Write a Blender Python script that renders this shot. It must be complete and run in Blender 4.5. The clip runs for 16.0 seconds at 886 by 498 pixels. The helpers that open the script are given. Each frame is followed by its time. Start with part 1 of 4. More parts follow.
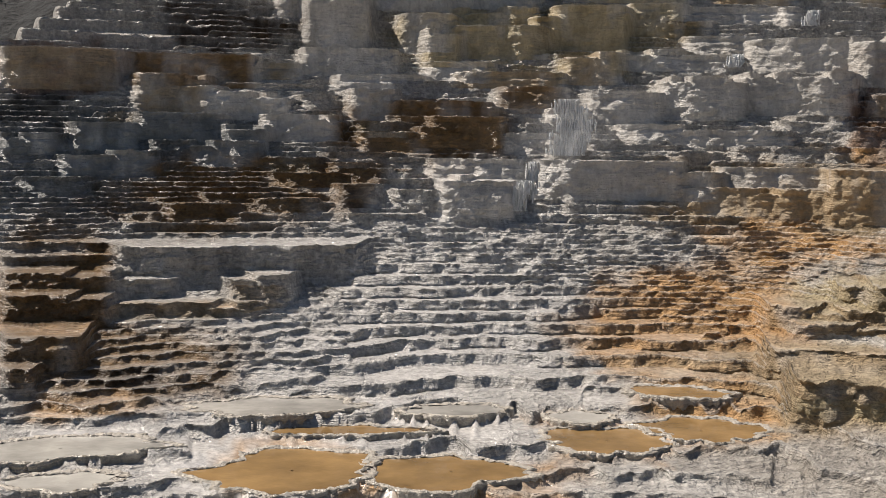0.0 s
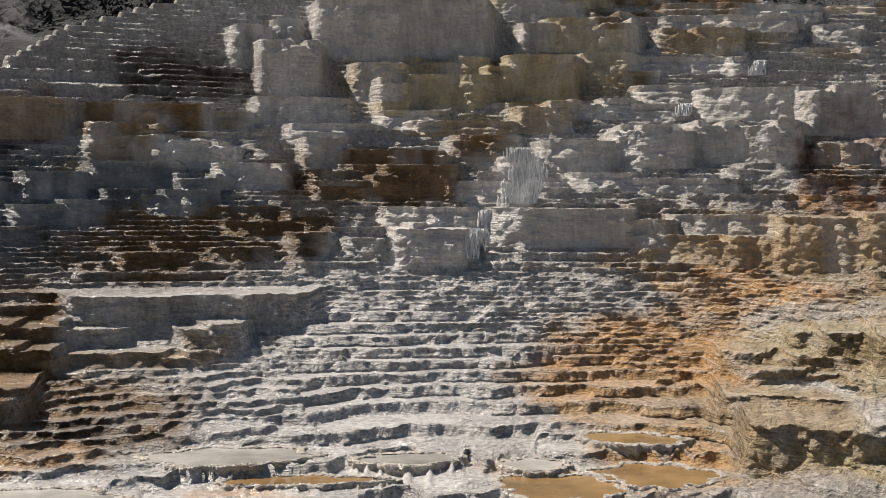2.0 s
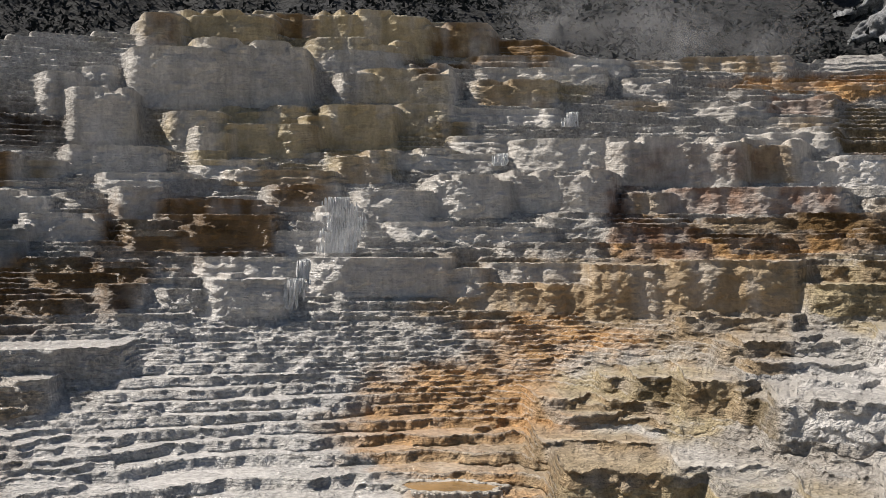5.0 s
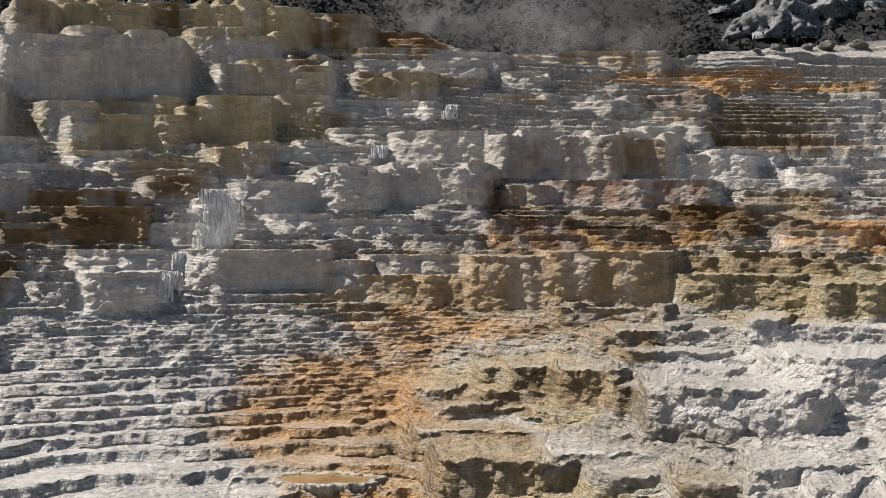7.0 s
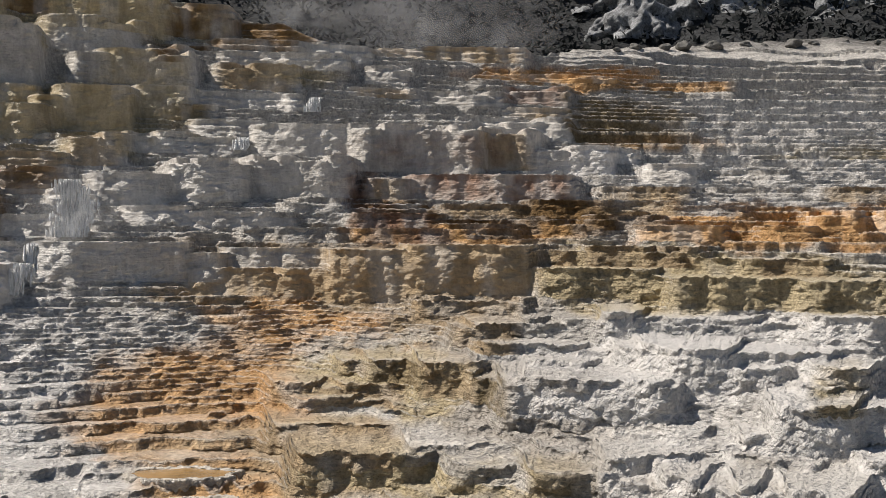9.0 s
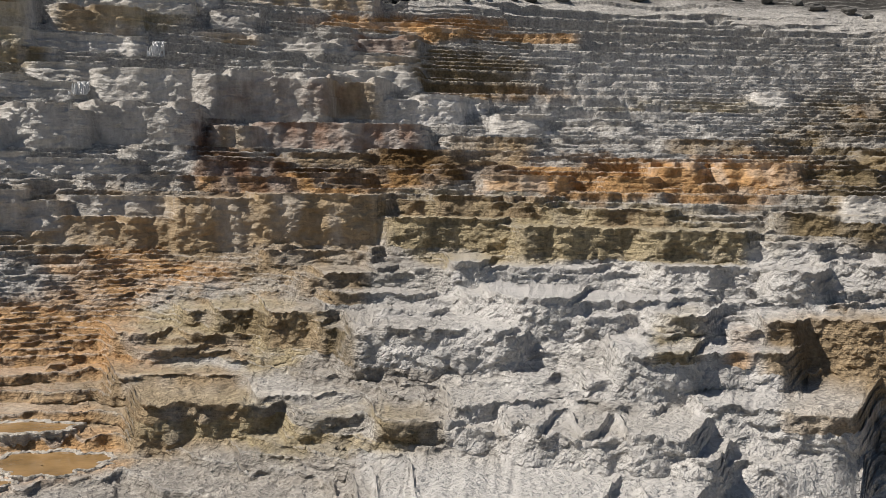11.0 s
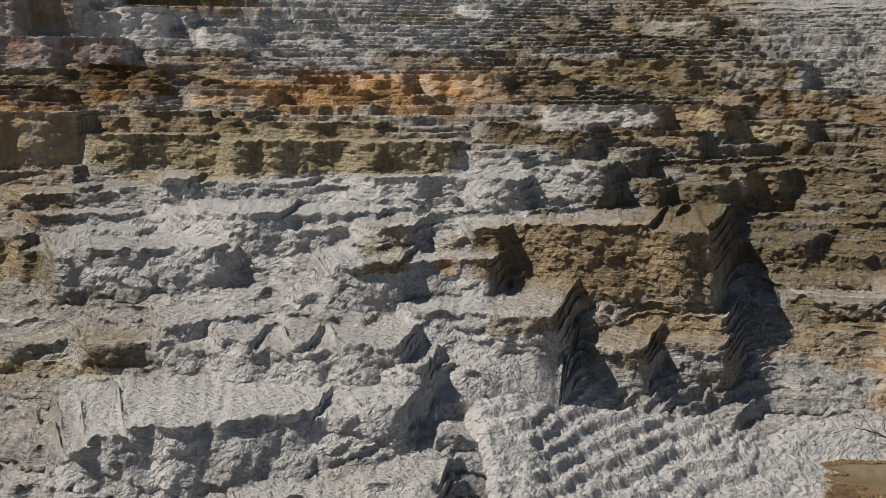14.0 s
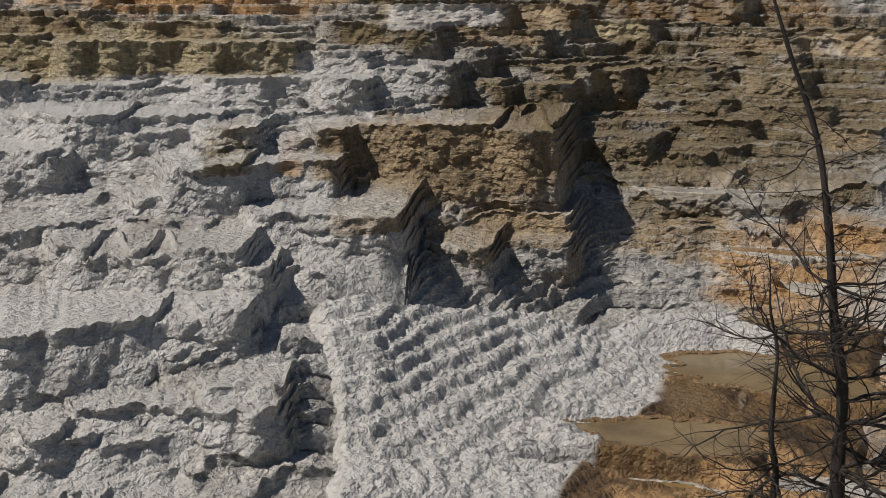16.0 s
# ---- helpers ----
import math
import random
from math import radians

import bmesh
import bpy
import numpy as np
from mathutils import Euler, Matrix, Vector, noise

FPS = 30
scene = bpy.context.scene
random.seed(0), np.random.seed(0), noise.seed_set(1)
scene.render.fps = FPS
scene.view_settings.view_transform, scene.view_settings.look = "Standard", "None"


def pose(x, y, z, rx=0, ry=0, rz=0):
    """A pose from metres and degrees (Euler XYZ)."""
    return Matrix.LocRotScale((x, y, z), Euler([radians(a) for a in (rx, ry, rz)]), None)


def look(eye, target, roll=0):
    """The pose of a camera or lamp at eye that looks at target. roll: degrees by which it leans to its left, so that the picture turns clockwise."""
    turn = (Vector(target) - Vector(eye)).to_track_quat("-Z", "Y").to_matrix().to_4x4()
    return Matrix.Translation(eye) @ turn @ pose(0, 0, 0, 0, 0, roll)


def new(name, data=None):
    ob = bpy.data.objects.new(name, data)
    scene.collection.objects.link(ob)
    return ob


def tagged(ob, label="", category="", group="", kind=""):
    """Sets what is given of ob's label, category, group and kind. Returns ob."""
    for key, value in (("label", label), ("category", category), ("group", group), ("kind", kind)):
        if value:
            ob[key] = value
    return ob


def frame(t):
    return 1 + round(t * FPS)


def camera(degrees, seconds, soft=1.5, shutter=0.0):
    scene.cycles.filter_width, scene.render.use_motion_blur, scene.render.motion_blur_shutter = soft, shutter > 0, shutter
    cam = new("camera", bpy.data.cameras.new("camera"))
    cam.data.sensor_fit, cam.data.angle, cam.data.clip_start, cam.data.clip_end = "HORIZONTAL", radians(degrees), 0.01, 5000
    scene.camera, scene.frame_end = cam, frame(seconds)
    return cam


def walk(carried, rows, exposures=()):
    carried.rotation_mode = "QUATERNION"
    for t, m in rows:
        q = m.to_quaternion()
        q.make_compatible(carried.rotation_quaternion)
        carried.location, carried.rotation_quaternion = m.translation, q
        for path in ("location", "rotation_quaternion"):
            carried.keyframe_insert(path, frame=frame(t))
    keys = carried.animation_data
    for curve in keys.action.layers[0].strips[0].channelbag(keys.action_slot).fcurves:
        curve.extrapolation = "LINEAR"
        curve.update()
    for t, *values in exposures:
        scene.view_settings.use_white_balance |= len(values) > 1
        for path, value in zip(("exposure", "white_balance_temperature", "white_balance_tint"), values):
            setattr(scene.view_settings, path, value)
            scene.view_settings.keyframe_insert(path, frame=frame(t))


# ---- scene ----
cam = camera(38.0, 16.0, soft=0.35)
EYE = 4.0
# seconds, x, y, z from the first eye, then yaw, pitch and roll in degrees: a slow hand-held turn to the right
ROWS = [
    (0.0, 0.000, 0.000, -0.000, 0.05, -4.76, -0.66),
    (0.5, 0.005, -0.021, -0.002, -0.51, -4.02, -0.40),
    (1.0, 0.002, -0.037, -0.001, -1.02, -3.40, -0.43),
    (1.5, -0.003, -0.017, -0.006, -1.46, -2.88, -0.50),
    (2.0, -0.002, -0.011, -0.007, -2.07, -2.58, -0.50),
    (2.5, 0.004, -0.015, 0.000, -3.11, -2.07, -0.37),
    (3.0, 0.026, -0.031, 0.008, -4.38, -1.61, -0.22),
    (3.5, 0.026, -0.031, 0.006, -5.32, -1.26, -0.08),
    (4.0, 0.041, -0.029, 0.005, -6.39, -0.78, -0.05),
    (4.5, 0.075, -0.034, 0.011, -8.00, -0.56, -0.13),
    (5.0, 0.087, -0.031, 0.014, -9.89, -0.38, -0.24),
    (5.2, 0.098, -0.033, 0.012, -10.34, -0.44, -0.02),
    (7.3, 0.187, -0.077, 0.001, -16.14, -0.71, -0.18),
    (7.5, 0.193, -0.080, -0.003, -16.89, -0.73, -0.15),
    (8.0, 0.207, -0.068, -0.014, -18.16, -0.81, -0.15),
    (8.5, 0.236, -0.073, -0.023, -19.02, -0.91, -0.03),
    (9.0, 0.250, -0.078, -0.033, -21.03, -0.87, -0.48),
    (9.2, 0.261, -0.078, -0.034, -21.79, -0.92, -0.64),
    (11.3, 0.267, -0.040, -0.029, -28.81, -3.49, -0.81),
    (11.5, 0.280, -0.034, -0.034, -29.58, -3.75, -0.79),
    (12.0, 0.302, -0.034, -0.038, -32.01, -4.29, -0.95),
    (12.5, 0.331, -0.034, -0.038, -33.92, -4.72, -0.90),
    (13.0, 0.355, -0.047, -0.045, -35.70, -5.33, -0.69),
    (13.5, 0.388, -0.069, -0.047, -37.85, -5.81, -0.37),
    (14.0, 0.421, -0.082, -0.064, -40.21, -6.71, -0.02),
    (14.5, 0.447, -0.105, -0.071, -42.45, -7.76, 0.14),
    (15.0, 0.492, -0.114, -0.089, -44.15, -9.06, 0.21),
    (15.5, 0.533, -0.115, -0.104, -45.45, -10.20, 0.02),
    (16.0, 0.569, -0.099, -0.111, -46.69, -10.98, -0.05),
]
walk(cam, [(t, pose(x, y, EYE + z, 90 + pitch, roll, yaw)) for t, x, y, z, yaw, pitch, roll in ROWS],
     exposures=[(0.0, 0.22, 6600, 12), (5.0, 0.36, 6450, 11), (9.0, 0.35, 6450, 11), (12.5, -0.15, 6350, 10), (16.0, -0.36, 6300, 10)])

# ---- world and sun ----
SUN_AZ, SUN_EL = -55.0, 53.0
world = bpy.data.worlds.new("sky")
scene.world = world
world.use_nodes = True
sky = world.node_tree.nodes.new("ShaderNodeTexSky")
sky.sky_type = "NISHITA"
sky.sun_disc = False
sky.sun_elevation, sky.sun_rotation = radians(SUN_EL), radians(SUN_AZ)
world.node_tree.links.new(sky.outputs[0], world.node_tree.nodes["Background"].inputs[0])
world.node_tree.nodes["Background"].inputs[1].default_value = 0.046
sun = new("sun", bpy.data.lights.new("sun", "SUN"))
sun.data.energy, sun.data.angle, sun.data.color = 4.8, radians(0.53), (1.0, 0.93, 0.83)
toward = Vector((math.sin(radians(SUN_AZ)) * math.cos(radians(SUN_EL)), math.cos(radians(SUN_AZ)) * math.cos(radians(SUN_EL)), math.sin(radians(SUN_EL))))
sun.matrix_world = look(toward * 90, (0, 0, 0))

# ---- materials ----
TINTS = {  # mineral and bacterial mat colours; K and C also carry painted shade
    "W": (0.63, 0.605, 0.575), "P": (0.53, 0.50, 0.46), "G": (0.18, 0.19, 0.19), "T": (0.40, 0.30, 0.185),
    "Y": (0.46, 0.38, 0.24), "O": (0.55, 0.33, 0.15), "B": (0.21, 0.125, 0.05), "M": (0.24, 0.145, 0.10), "S": (0.075, 0.071, 0.064), "D": (0.26, 0.20, 0.115), "K": (0.07, 0.042, 0.02), "C": (0.40, 0.365, 0.32),
}


def node_material(name):
    mat = bpy.data.materials.new(name)
    mat.use_nodes = True
    return mat, mat.node_tree.nodes, mat.node_tree.links, mat.node_tree.nodes["Principled BSDF"]


def noise_node(nodes, links, scale, detail=4.0, rough=0.6, stretch=None):
    tex = nodes.new("ShaderNodeTexNoise")
    tex.inputs["Scale"].default_value, tex.inputs["Detail"].default_value, tex.inputs["Roughness"].default_value = scale, detail, rough
    coord = nodes.new("ShaderNodeNewGeometry")
    if stretch:
        mapping = nodes.new("ShaderNodeMapping")
        mapping.inputs["Scale"].default_value = stretch
        links.new(coord.outputs["Position"], mapping.inputs["Vector"])
        links.new(mapping.outputs[0], tex.inputs["Vector"])
    else:
        links.new(coord.outputs["Position"], tex.inputs["Vector"])
    return tex


def ramp(nodes, links, source, a, b, lo=0.3, hi=0.7):
    r = nodes.new("ShaderNodeMapRange")
    r.inputs["From Min"].default_value, r.inputs["From Max"].default_value = lo, hi
    r.inputs["To Min"].default_value, r.inputs["To Max"].default_value = a, b
    links.new(source, r.inputs["Value"])
    return r.outputs[0]


def maths(nodes, links, kind, a, b):
    m = nodes.new("ShaderNodeMath")
    m.operation = kind
    for socket, v in zip(m.inputs, (a, b)):
        if isinstance(v, (int, float)):
            socket.default_value = v
        else:
            links.new(v, socket)
    return m.outputs[0]


def mineral(name, relief=1.0, vary=1.0, bead_size=1.0, beads=1.0, layered=1.0):
    """Travertine: tint and wetness come with the mesh, grain, pitting and drip streaks from the nodes."""
    mat, nodes, links, bsdf = node_material(name)
    attr = nodes.new("ShaderNodeAttribute")
    attr.attribute_name = "tint"
    coarse, fine = noise_node(nodes, links, 2.2, 5), noise_node(nodes, links, 15.0, 4, 0.65)
    streak = noise_node(nodes, links, 9.0, 3, 0.6, (1.0, 1.0, 0.16))
    grain = noise_node(nodes, links, 50.0, 2, 0.6)
    layer = noise_node(nodes, links, 3.0, 4, 0.65, (1.0, 1.0, 9.0))
    shade = maths(nodes, links, "MULTIPLY", ramp(nodes, links, coarse.outputs[0], 1 - 0.2 * vary, 1 + 0.2 * vary), ramp(nodes, links, fine.outputs[0], 1 - 0.26 * relief * vary, 1 + 0.2 * relief * vary))
    shade = maths(nodes, links, "MULTIPLY", shade, ramp(nodes, links, streak.outputs[0], 1 - 0.16 * vary, 1 + 0.13 * vary))
    mul = nodes.new("ShaderNodeVectorMath")
    mul.operation = "SCALE"
    links.new(attr.outputs["Color"], mul.inputs[0])
    links.new(shade, mul.inputs["Scale"])
    links.new(mul.outputs[0], bsdf.inputs["Base Color"])
    wet = maths(nodes, links, "MULTIPLY", attr.outputs["Alpha"], ramp(nodes, links, coarse.outputs[0], 0.5, 1.0, 0.35, 0.55))
    links.new(ramp(nodes, links, wet, 0.92, 0.2, 0.0, 1.0), bsdf.inputs["Roughness"])
    links.new(ramp(nodes, links, wet, 0.15, 0.6, 0.0, 1.0), bsdf.inputs["Specular IOR Level"])
    height = maths(nodes, links, "ADD", maths(nodes, links, "MULTIPLY", fine.outputs[0], 0.05), maths(nodes, links, "MULTIPLY", grain.outputs[0], 0.018))
    height = maths(nodes, links, "ADD", height, maths(nodes, links, "MULTIPLY", layer.outputs[0], 0.07 * layered))
    height = maths(nodes, links, "ADD", height, maths(nodes, links, "MULTIPLY", streak.outputs[0], 0.03 * layered))
    warp = nodes.new("ShaderNodeVectorMath")
    warp.operation = "MULTIPLY_ADD"
    warp.inputs[1].default_value = (0.10, 0.10, 0.10)
    links.new(fine.outputs["Color"], warp.inputs[0])
    links.new(nodes.new("ShaderNodeNewGeometry").outputs["Position"], warp.inputs[2])
    for size, amount in ((6.5 * bead_size, -0.05 * beads), (17.0 * bead_size, -0.022 * beads)):
        bead = nodes.new("ShaderNodeTexVoronoi")
        bead.feature = "SMOOTH_F1"
        bead.inputs["Smoothness"].default_value = 0.6
        bead.inputs["Scale"].default_value = size
        links.new(warp.outputs[0], bead.inputs["Vector"])
        height = maths(nodes, links, "ADD", height, maths(nodes, links, "MULTIPLY", bead.outputs["Distance"], amount))
    bump = nodes.new("ShaderNodeBump")
    links.new(ramp(nodes, links, attr.outputs["Alpha"], 1.0, 0.12, 1.0, 1.6), bump.inputs["Strength"])
    bump.inputs["Distance"].default_value = 1.0 * relief
    links.new(height, bump.inputs["Height"])
    links.new(bump.outputs[0], bsdf.inputs["Normal"])
    return mat


def plain(name, colour, roughness, vary=0.25, scale=8.0, bump_height=0.02, alpha_metal=0.0):
    mat, nodes, links, bsdf = node_material(name)
    a, b = noise_node(nodes, links, scale, 4), noise_node(nodes, links, scale * 7, 4)
    shade = maths(nodes, links, "MULTIPLY", ramp(nodes, links, a.outputs[0], 1 - vary, 1 + vary), ramp(nodes, links, b.outputs[0], 1 - vary, 1 + vary))
    mul = nodes.new("ShaderNodeVectorMath")
    mul.operation = "SCALE"
    mul.inputs[0].default_value = colour
    links.new(shade, mul.inputs["Scale"])
    links.new(mul.outputs[0], bsdf.inputs["Base Color"])
    bsdf.inputs["Roughness"].default_value = roughness
    bump = nodes.new("ShaderNodeBump")
    bump.inputs["Strength"].default_value, bump.inputs["Distance"].default_value = 0.7, bump_height
    links.new(b.outputs[0], bump.inputs["Height"])
    links.new(bump.outputs[0], bsdf.inputs["Normal"])
    return mat


def shallow_water(name, colour):
    """A film of mineral water over a pale bed: dull bed colour under a smooth, faintly rippled gloss."""
    mat, nodes, links, bsdf = node_material(name)
    a = noise_node(nodes, links, 1.3, 4)
    mix = nodes.new("ShaderNodeVectorMath")
    mix.operation = "SCALE"
    mix.inputs[0].default_value = colour
    links.new(ramp(nodes, links, a.outputs[0], 0.55, 1.3), mix.inputs["Scale"])
    links.new(mix.outputs[0], bsdf.inputs["Base Color"])
    bsdf.inputs["Roughness"].default_value = 0.09
    bsdf.inputs["IOR"].default_value = 1.33
    ripple = noise_node(nodes, links, 7.0, 3)
    bump = nodes.new("ShaderNodeBump")
    bump.inputs["Strength"].default_value, bump.inputs["Distance"].default_value = 0.25, 0.02
    links.new(ripple.outputs[0], bump.inputs["Height"])
    links.new(bump.outputs[0], bsdf.inputs["Normal"])
    return mat


TRAVERTINE = mineral("travertine", 1.45)
SMOOTH = mineral("smooth_travertine", 0.55)
CRUST = mineral("chalky_crust", 1.0, 0.35, 1.8, 1.3, 0.0)
LIP = mineral("travertine_lip", 0.8)
WATER = shallow_water("pool_water", (0.42, 0.40, 0.36))
AMBER_WATER = shallow_water("amber_pool_water", (0.29, 0.18, 0.075))
OLIVE_WATER = shallow_water("olive_pool_water", (0.23, 0.165, 0.085))
BARK = plain("dead_bark", (0.035, 0.028, 0.023), 0.85, 0.35, 20.0, 0.01)
SOIL = plain("pale_soil", (0.30, 0.28, 0.25), 0.95, 0.2, 0.6, 0.05)
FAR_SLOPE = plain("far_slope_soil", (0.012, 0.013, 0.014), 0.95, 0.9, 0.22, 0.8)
PALE_ROCK = plain("pale_outcrop_rock", (0.20, 0.205, 0.21), 0.9, 0.6, 0.5, 0.5)
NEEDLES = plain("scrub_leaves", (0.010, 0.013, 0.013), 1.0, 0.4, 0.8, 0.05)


# ---- noise in numpy ----
def lattice(ix, iy, iz, seed):
    h = (ix * 374761393 + iy * 668265263 + iz * 2147483647 + seed * 974634777) & 0xFFFFFFFF
    h = ((h ^ (h >> 13)) * 1274126177) & 0xFFFFFFFF
    return ((h ^ (h >> 16)) & 0xFFFF) / 65535.0


def value(x, y, z, seed=0):
    """Smooth value noise, 0 to 1."""
    x, y, z = np.broadcast_arrays(np.asarray(x, float), np.asarray(y, float), np.asarray(z, float))
    ix, iy, iz = (np.floor(v).astype(np.int64) for v in (x, y, z))
    fx, fy, fz = x - ix, y - iy, z - iz
    fx, fy, fz = (v * v * (3 - 2 * v) for v in (fx, fy, fz))
    out = 0.0
    for dx in (0, 1):
        for dy in (0, 1):
            for dz in (0, 1):
                w = (fx if dx else 1 - fx) * (fy if dy else 1 - fy) * (fz if dz else 1 - fz)
                out = out + w * lattice(ix + dx, iy + dy, iz + dz, seed)
    return out


def fractal(x, y, z, seed=0, octaves=3):
    total, norm, amp = 0.0, 0.0, 1.0
    for o in range(octaves):
        total = total + amp * value(x * 2 ** o, y * 2 ** o, z * 2 ** o, seed + o)
        norm += amp
        amp *= 0.5
    return total / norm


def blocks(x, size, k, seed):
    """Cuts the line x into blocks of uneven length. Returns each point's block centre and three random numbers of its block."""
    rng = np.random.RandomState((seed * 7919 + k * 104729) % 2 ** 31)
    lengths = size * np.exp(rng.normal(0, 0.55, int((x.max() - x.min()) / size * 2.2) + 12))
    edges = x.min() - 0.5 * size * rng.rand() + np.concatenate([[0], np.cumsum(lengths)])
    i = np.clip(np.searchsorted(edges, x, "right") - 1, 0, len(lengths) - 1)
    centre = edges[i] + 0.5 * lengths[i]
    rand = rng.rand(3, len(lengths))[:, i]
    return centre, rand


def soften(v, n=2):
    """Rounds off the steps of a stepped line."""
    for _ in range(n):
        v = np.concatenate([v[:1], 0.25 * v[:-2] + 0.5 * v[1:-1] + 0.25 * v[2:], v[-1:]])
    return v


def lobes(x, k, seed):
    """Rounded drapery lobes along x, 0 in the creases to 1 on the bulges."""
    x = x + 0.8 * value(x * 0.6, k * 1.7, 0.2, seed)
    f = 2 * (x - np.floor(x)) - 1
    return np.sqrt(np.clip(1 - f * f, 0, 1))


# ---- plan of the hill, in polar form round the overlook: azimuth in degrees to the right, metres out ----
PHI = [-20, -15, -10, -6, -2, 1, 4, 7, 10, 13]
FLANKS = {
    -20: [9.2, 11.2, 14.5, 18, 21.5, 24, 26.5, 28.5, 31, 34],
    0: [9.2, 11.4, 15.2, 18.6, 21.8, 24.5, 28.5, 31, 34, 37],
    15: [9.2, 11.4, 15.6, 19.2, 22.3, 25.5, 29.5, 34, 40, 46],
    27: [9.4, 11.0, 13.6, 16.8, 21.5, 26, 33, 39, 46, 56],
    38: [9.5, 10.9, 13.2, 16, 20.5, 26, 34, 44, 58, 75],
    46: [9.8, 11.5, 14.2, 16.8, 20.5, 26.5, 36, 48, 64, 80],
    56: [10.5, 14, 16.8, 20.3, 24, 29, 37, 48, 64, 80],
    75: [11.5, 14.5, 17.5, 21, 25, 30, 38, 50, 66, 80],
}
CREST = ([-30, -19, -14.5, -9, -4.5, -3, 0, 9, 12, 16, 20, 29, 45, 75], [3.2, 4.2, 6.9, 8.6, 8.9, 9.9, 10.2, 9.8, 9.4, 8.1, 7.8, 8.0, 8.4, 9.0])
SCREE = ([-30, 24, 26.5, 38, 47.7, 50.3, 53, 78], [30, 30, 7.5, 7.2, 6.2, 5.4, 4.0, 2.5])
FINE_PHI = np.linspace(-20, 13, 133)


def flank(az):
    """Radii and heights of the hill's mean surface along one azimuth."""
    keys = sorted(FLANKS)
    r = np.array([np.interp(az, keys, [np.interp(p, PHI, FLANKS[k]) for k in keys]) for p in FINE_PHI])
    z = r * np.tan(np.radians(FINE_PHI))
    return r, np.maximum.accumulate(z + np.arange(len(z)) * 1e-5)


def place(az, r, z):
    return np.stack([r * np.sin(np.radians(az)), r * np.cos(np.radians(az)), z + EYE], -1)


STAINS_AND_LIGHT = []


def stain_or_light(az, phi, half_az, half_phi, code):
    STAINS_AND_LIGHT.append((az, phi, half_az, half_phi, code))


# mats and crusts of colour on the hill, some with shade and light painted in: direction, half extents in degrees, tint
stain_or_light(-0.1, -3.6, 5.5, 3.15, "W")
stain_or_light(-2.1, -9.0, 7.5, 2.26, "W")
stain_or_light(-6.5, -13.4, 13.2, 2.42, "W")
stain_or_light(-12.5, -1.3, 7.0, 2.58, "G")
# dark grey patch below the wall at the far left
stain_or_light(-17.5, 1.0, 1.6, 1.01, "S")
stain_or_light(-16.4, 2.9, 2.8, 1.01, "M")
stain_or_light(-9.4, -2.5, 5.3, 1.51, "B")
stain_or_light(-16.8, -7.4, 2.5, 3.77, "B")
stain_or_light(-11.7, -7.5, 3.1, 0.28, "O")
stain_or_light(-16.9, -8.1, 2.4, 0.25, "O")
stain_or_light(-16.5, -10.1, 2.9, 0.63, "K")
stain_or_light(-16.5, -11.5, 2.9, 0.50, "O")
stain_or_light(-0.7, 0.5, 3.5, 1.51, "B")
stain_or_light(10.5, -7.4, 5.0, 2.14, "O")
stain_or_light(9.9, -8.8, 3.1, 1.26, "O")
stain_or_light(11.2, -11.5, 3.1, 1.89, "O")
stain_or_light(7.4, -13.2, 2.8, 1.13, "O")
stain_or_light(-6.7, -14.7, 3.4, 1.03, "O")
stain_or_light(1.4, -14.9, 4.7, 0.84, "O")
stain_or_light(17.3, -9.4, 2.1, 2.26, "T")
# C patches: pale crust tinted darker for the shade in its pits
stain_or_light(15.4, -13.6, 4.4, 1.54, "C")
stain_or_light(17.9, 0.6, 1.1, 1.64, "M")
stain_or_light(12.9, -2.9, 3.9, 0.88, "T")
# brown recess, tinted near black for the shade under its overhang
stain_or_light(-10.3, 4.8, 3.3, 1.26, "K")
stain_or_light(3.5, 4.6, 5.8, 1.38, "Y")
stain_or_light(-5.1, -1.6, 3.0, 0.38, "B")
# white foam slope, its wet glint put into the tint as well
stain_or_light(-6.3, 8.1, 2.9, 1.07, "W")
stain_or_light(14.2, 8.6, 2.0, 0.50, "B")
stain_or_light(4.4, 9.2, 7.8, 1.13, "Y")
stain_or_light(4.2, 4.6, 6.3, 1.26, "Y")
stain_or_light(23.4, 0.4, 6.1, 0.88, "B")
stain_or_light(20.2, -0.2, 2.8, 0.38, "O")
stain_or_light(20.8, 3.2, 2.9, 0.75, "M")
stain_or_light(18.7, -1.9, 8.2, 1.38, "T")
stain_or_light(15.6, -4.3, 3.8, 1.01, "O")
stain_or_light(22.4, -4.2, 3.1, 1.01, "T")
stain_or_light(26.0, -7.0, 3.6, 4.05, "C")
stain_or_light(19.4, -6.8, 3.8, 1.38, "Y")
stain_or_light(15.7, -9.7, 2.5, 1.54, "T")
stain_or_light(11.9, -8.1, 3.8, 2.77, "O")
stain_or_light(26.3, 6.8, 3.0, 0.34, "O")
stain_or_light(27.9, 5.3, 1.2, 1.07, "D")
stain_or_light(14.2, 6.7, 2.5, 0.69, "Y")
stain_or_light(-3.0, -7.2, 6.3, 4.05, "W")
stain_or_light(29.7, 4.9, 2.5, 1.13, "D")
stain_or_light(30.7, 3.8, 2.3, 0.34, "O")
stain_or_light(35.3, 4.7, 3.4, 1.13, "W")
stain_or_light(35.5, 0.2, 3.4, 0.88, "O")
stain_or_light(22.5, -0.3, 5.0, 0.38, "O")
stain_or_light(32.4, -2.1, 6.8, 1.26, "Y")
stain_or_light(31.1, -7.8, 8.4, 4.05, "C")
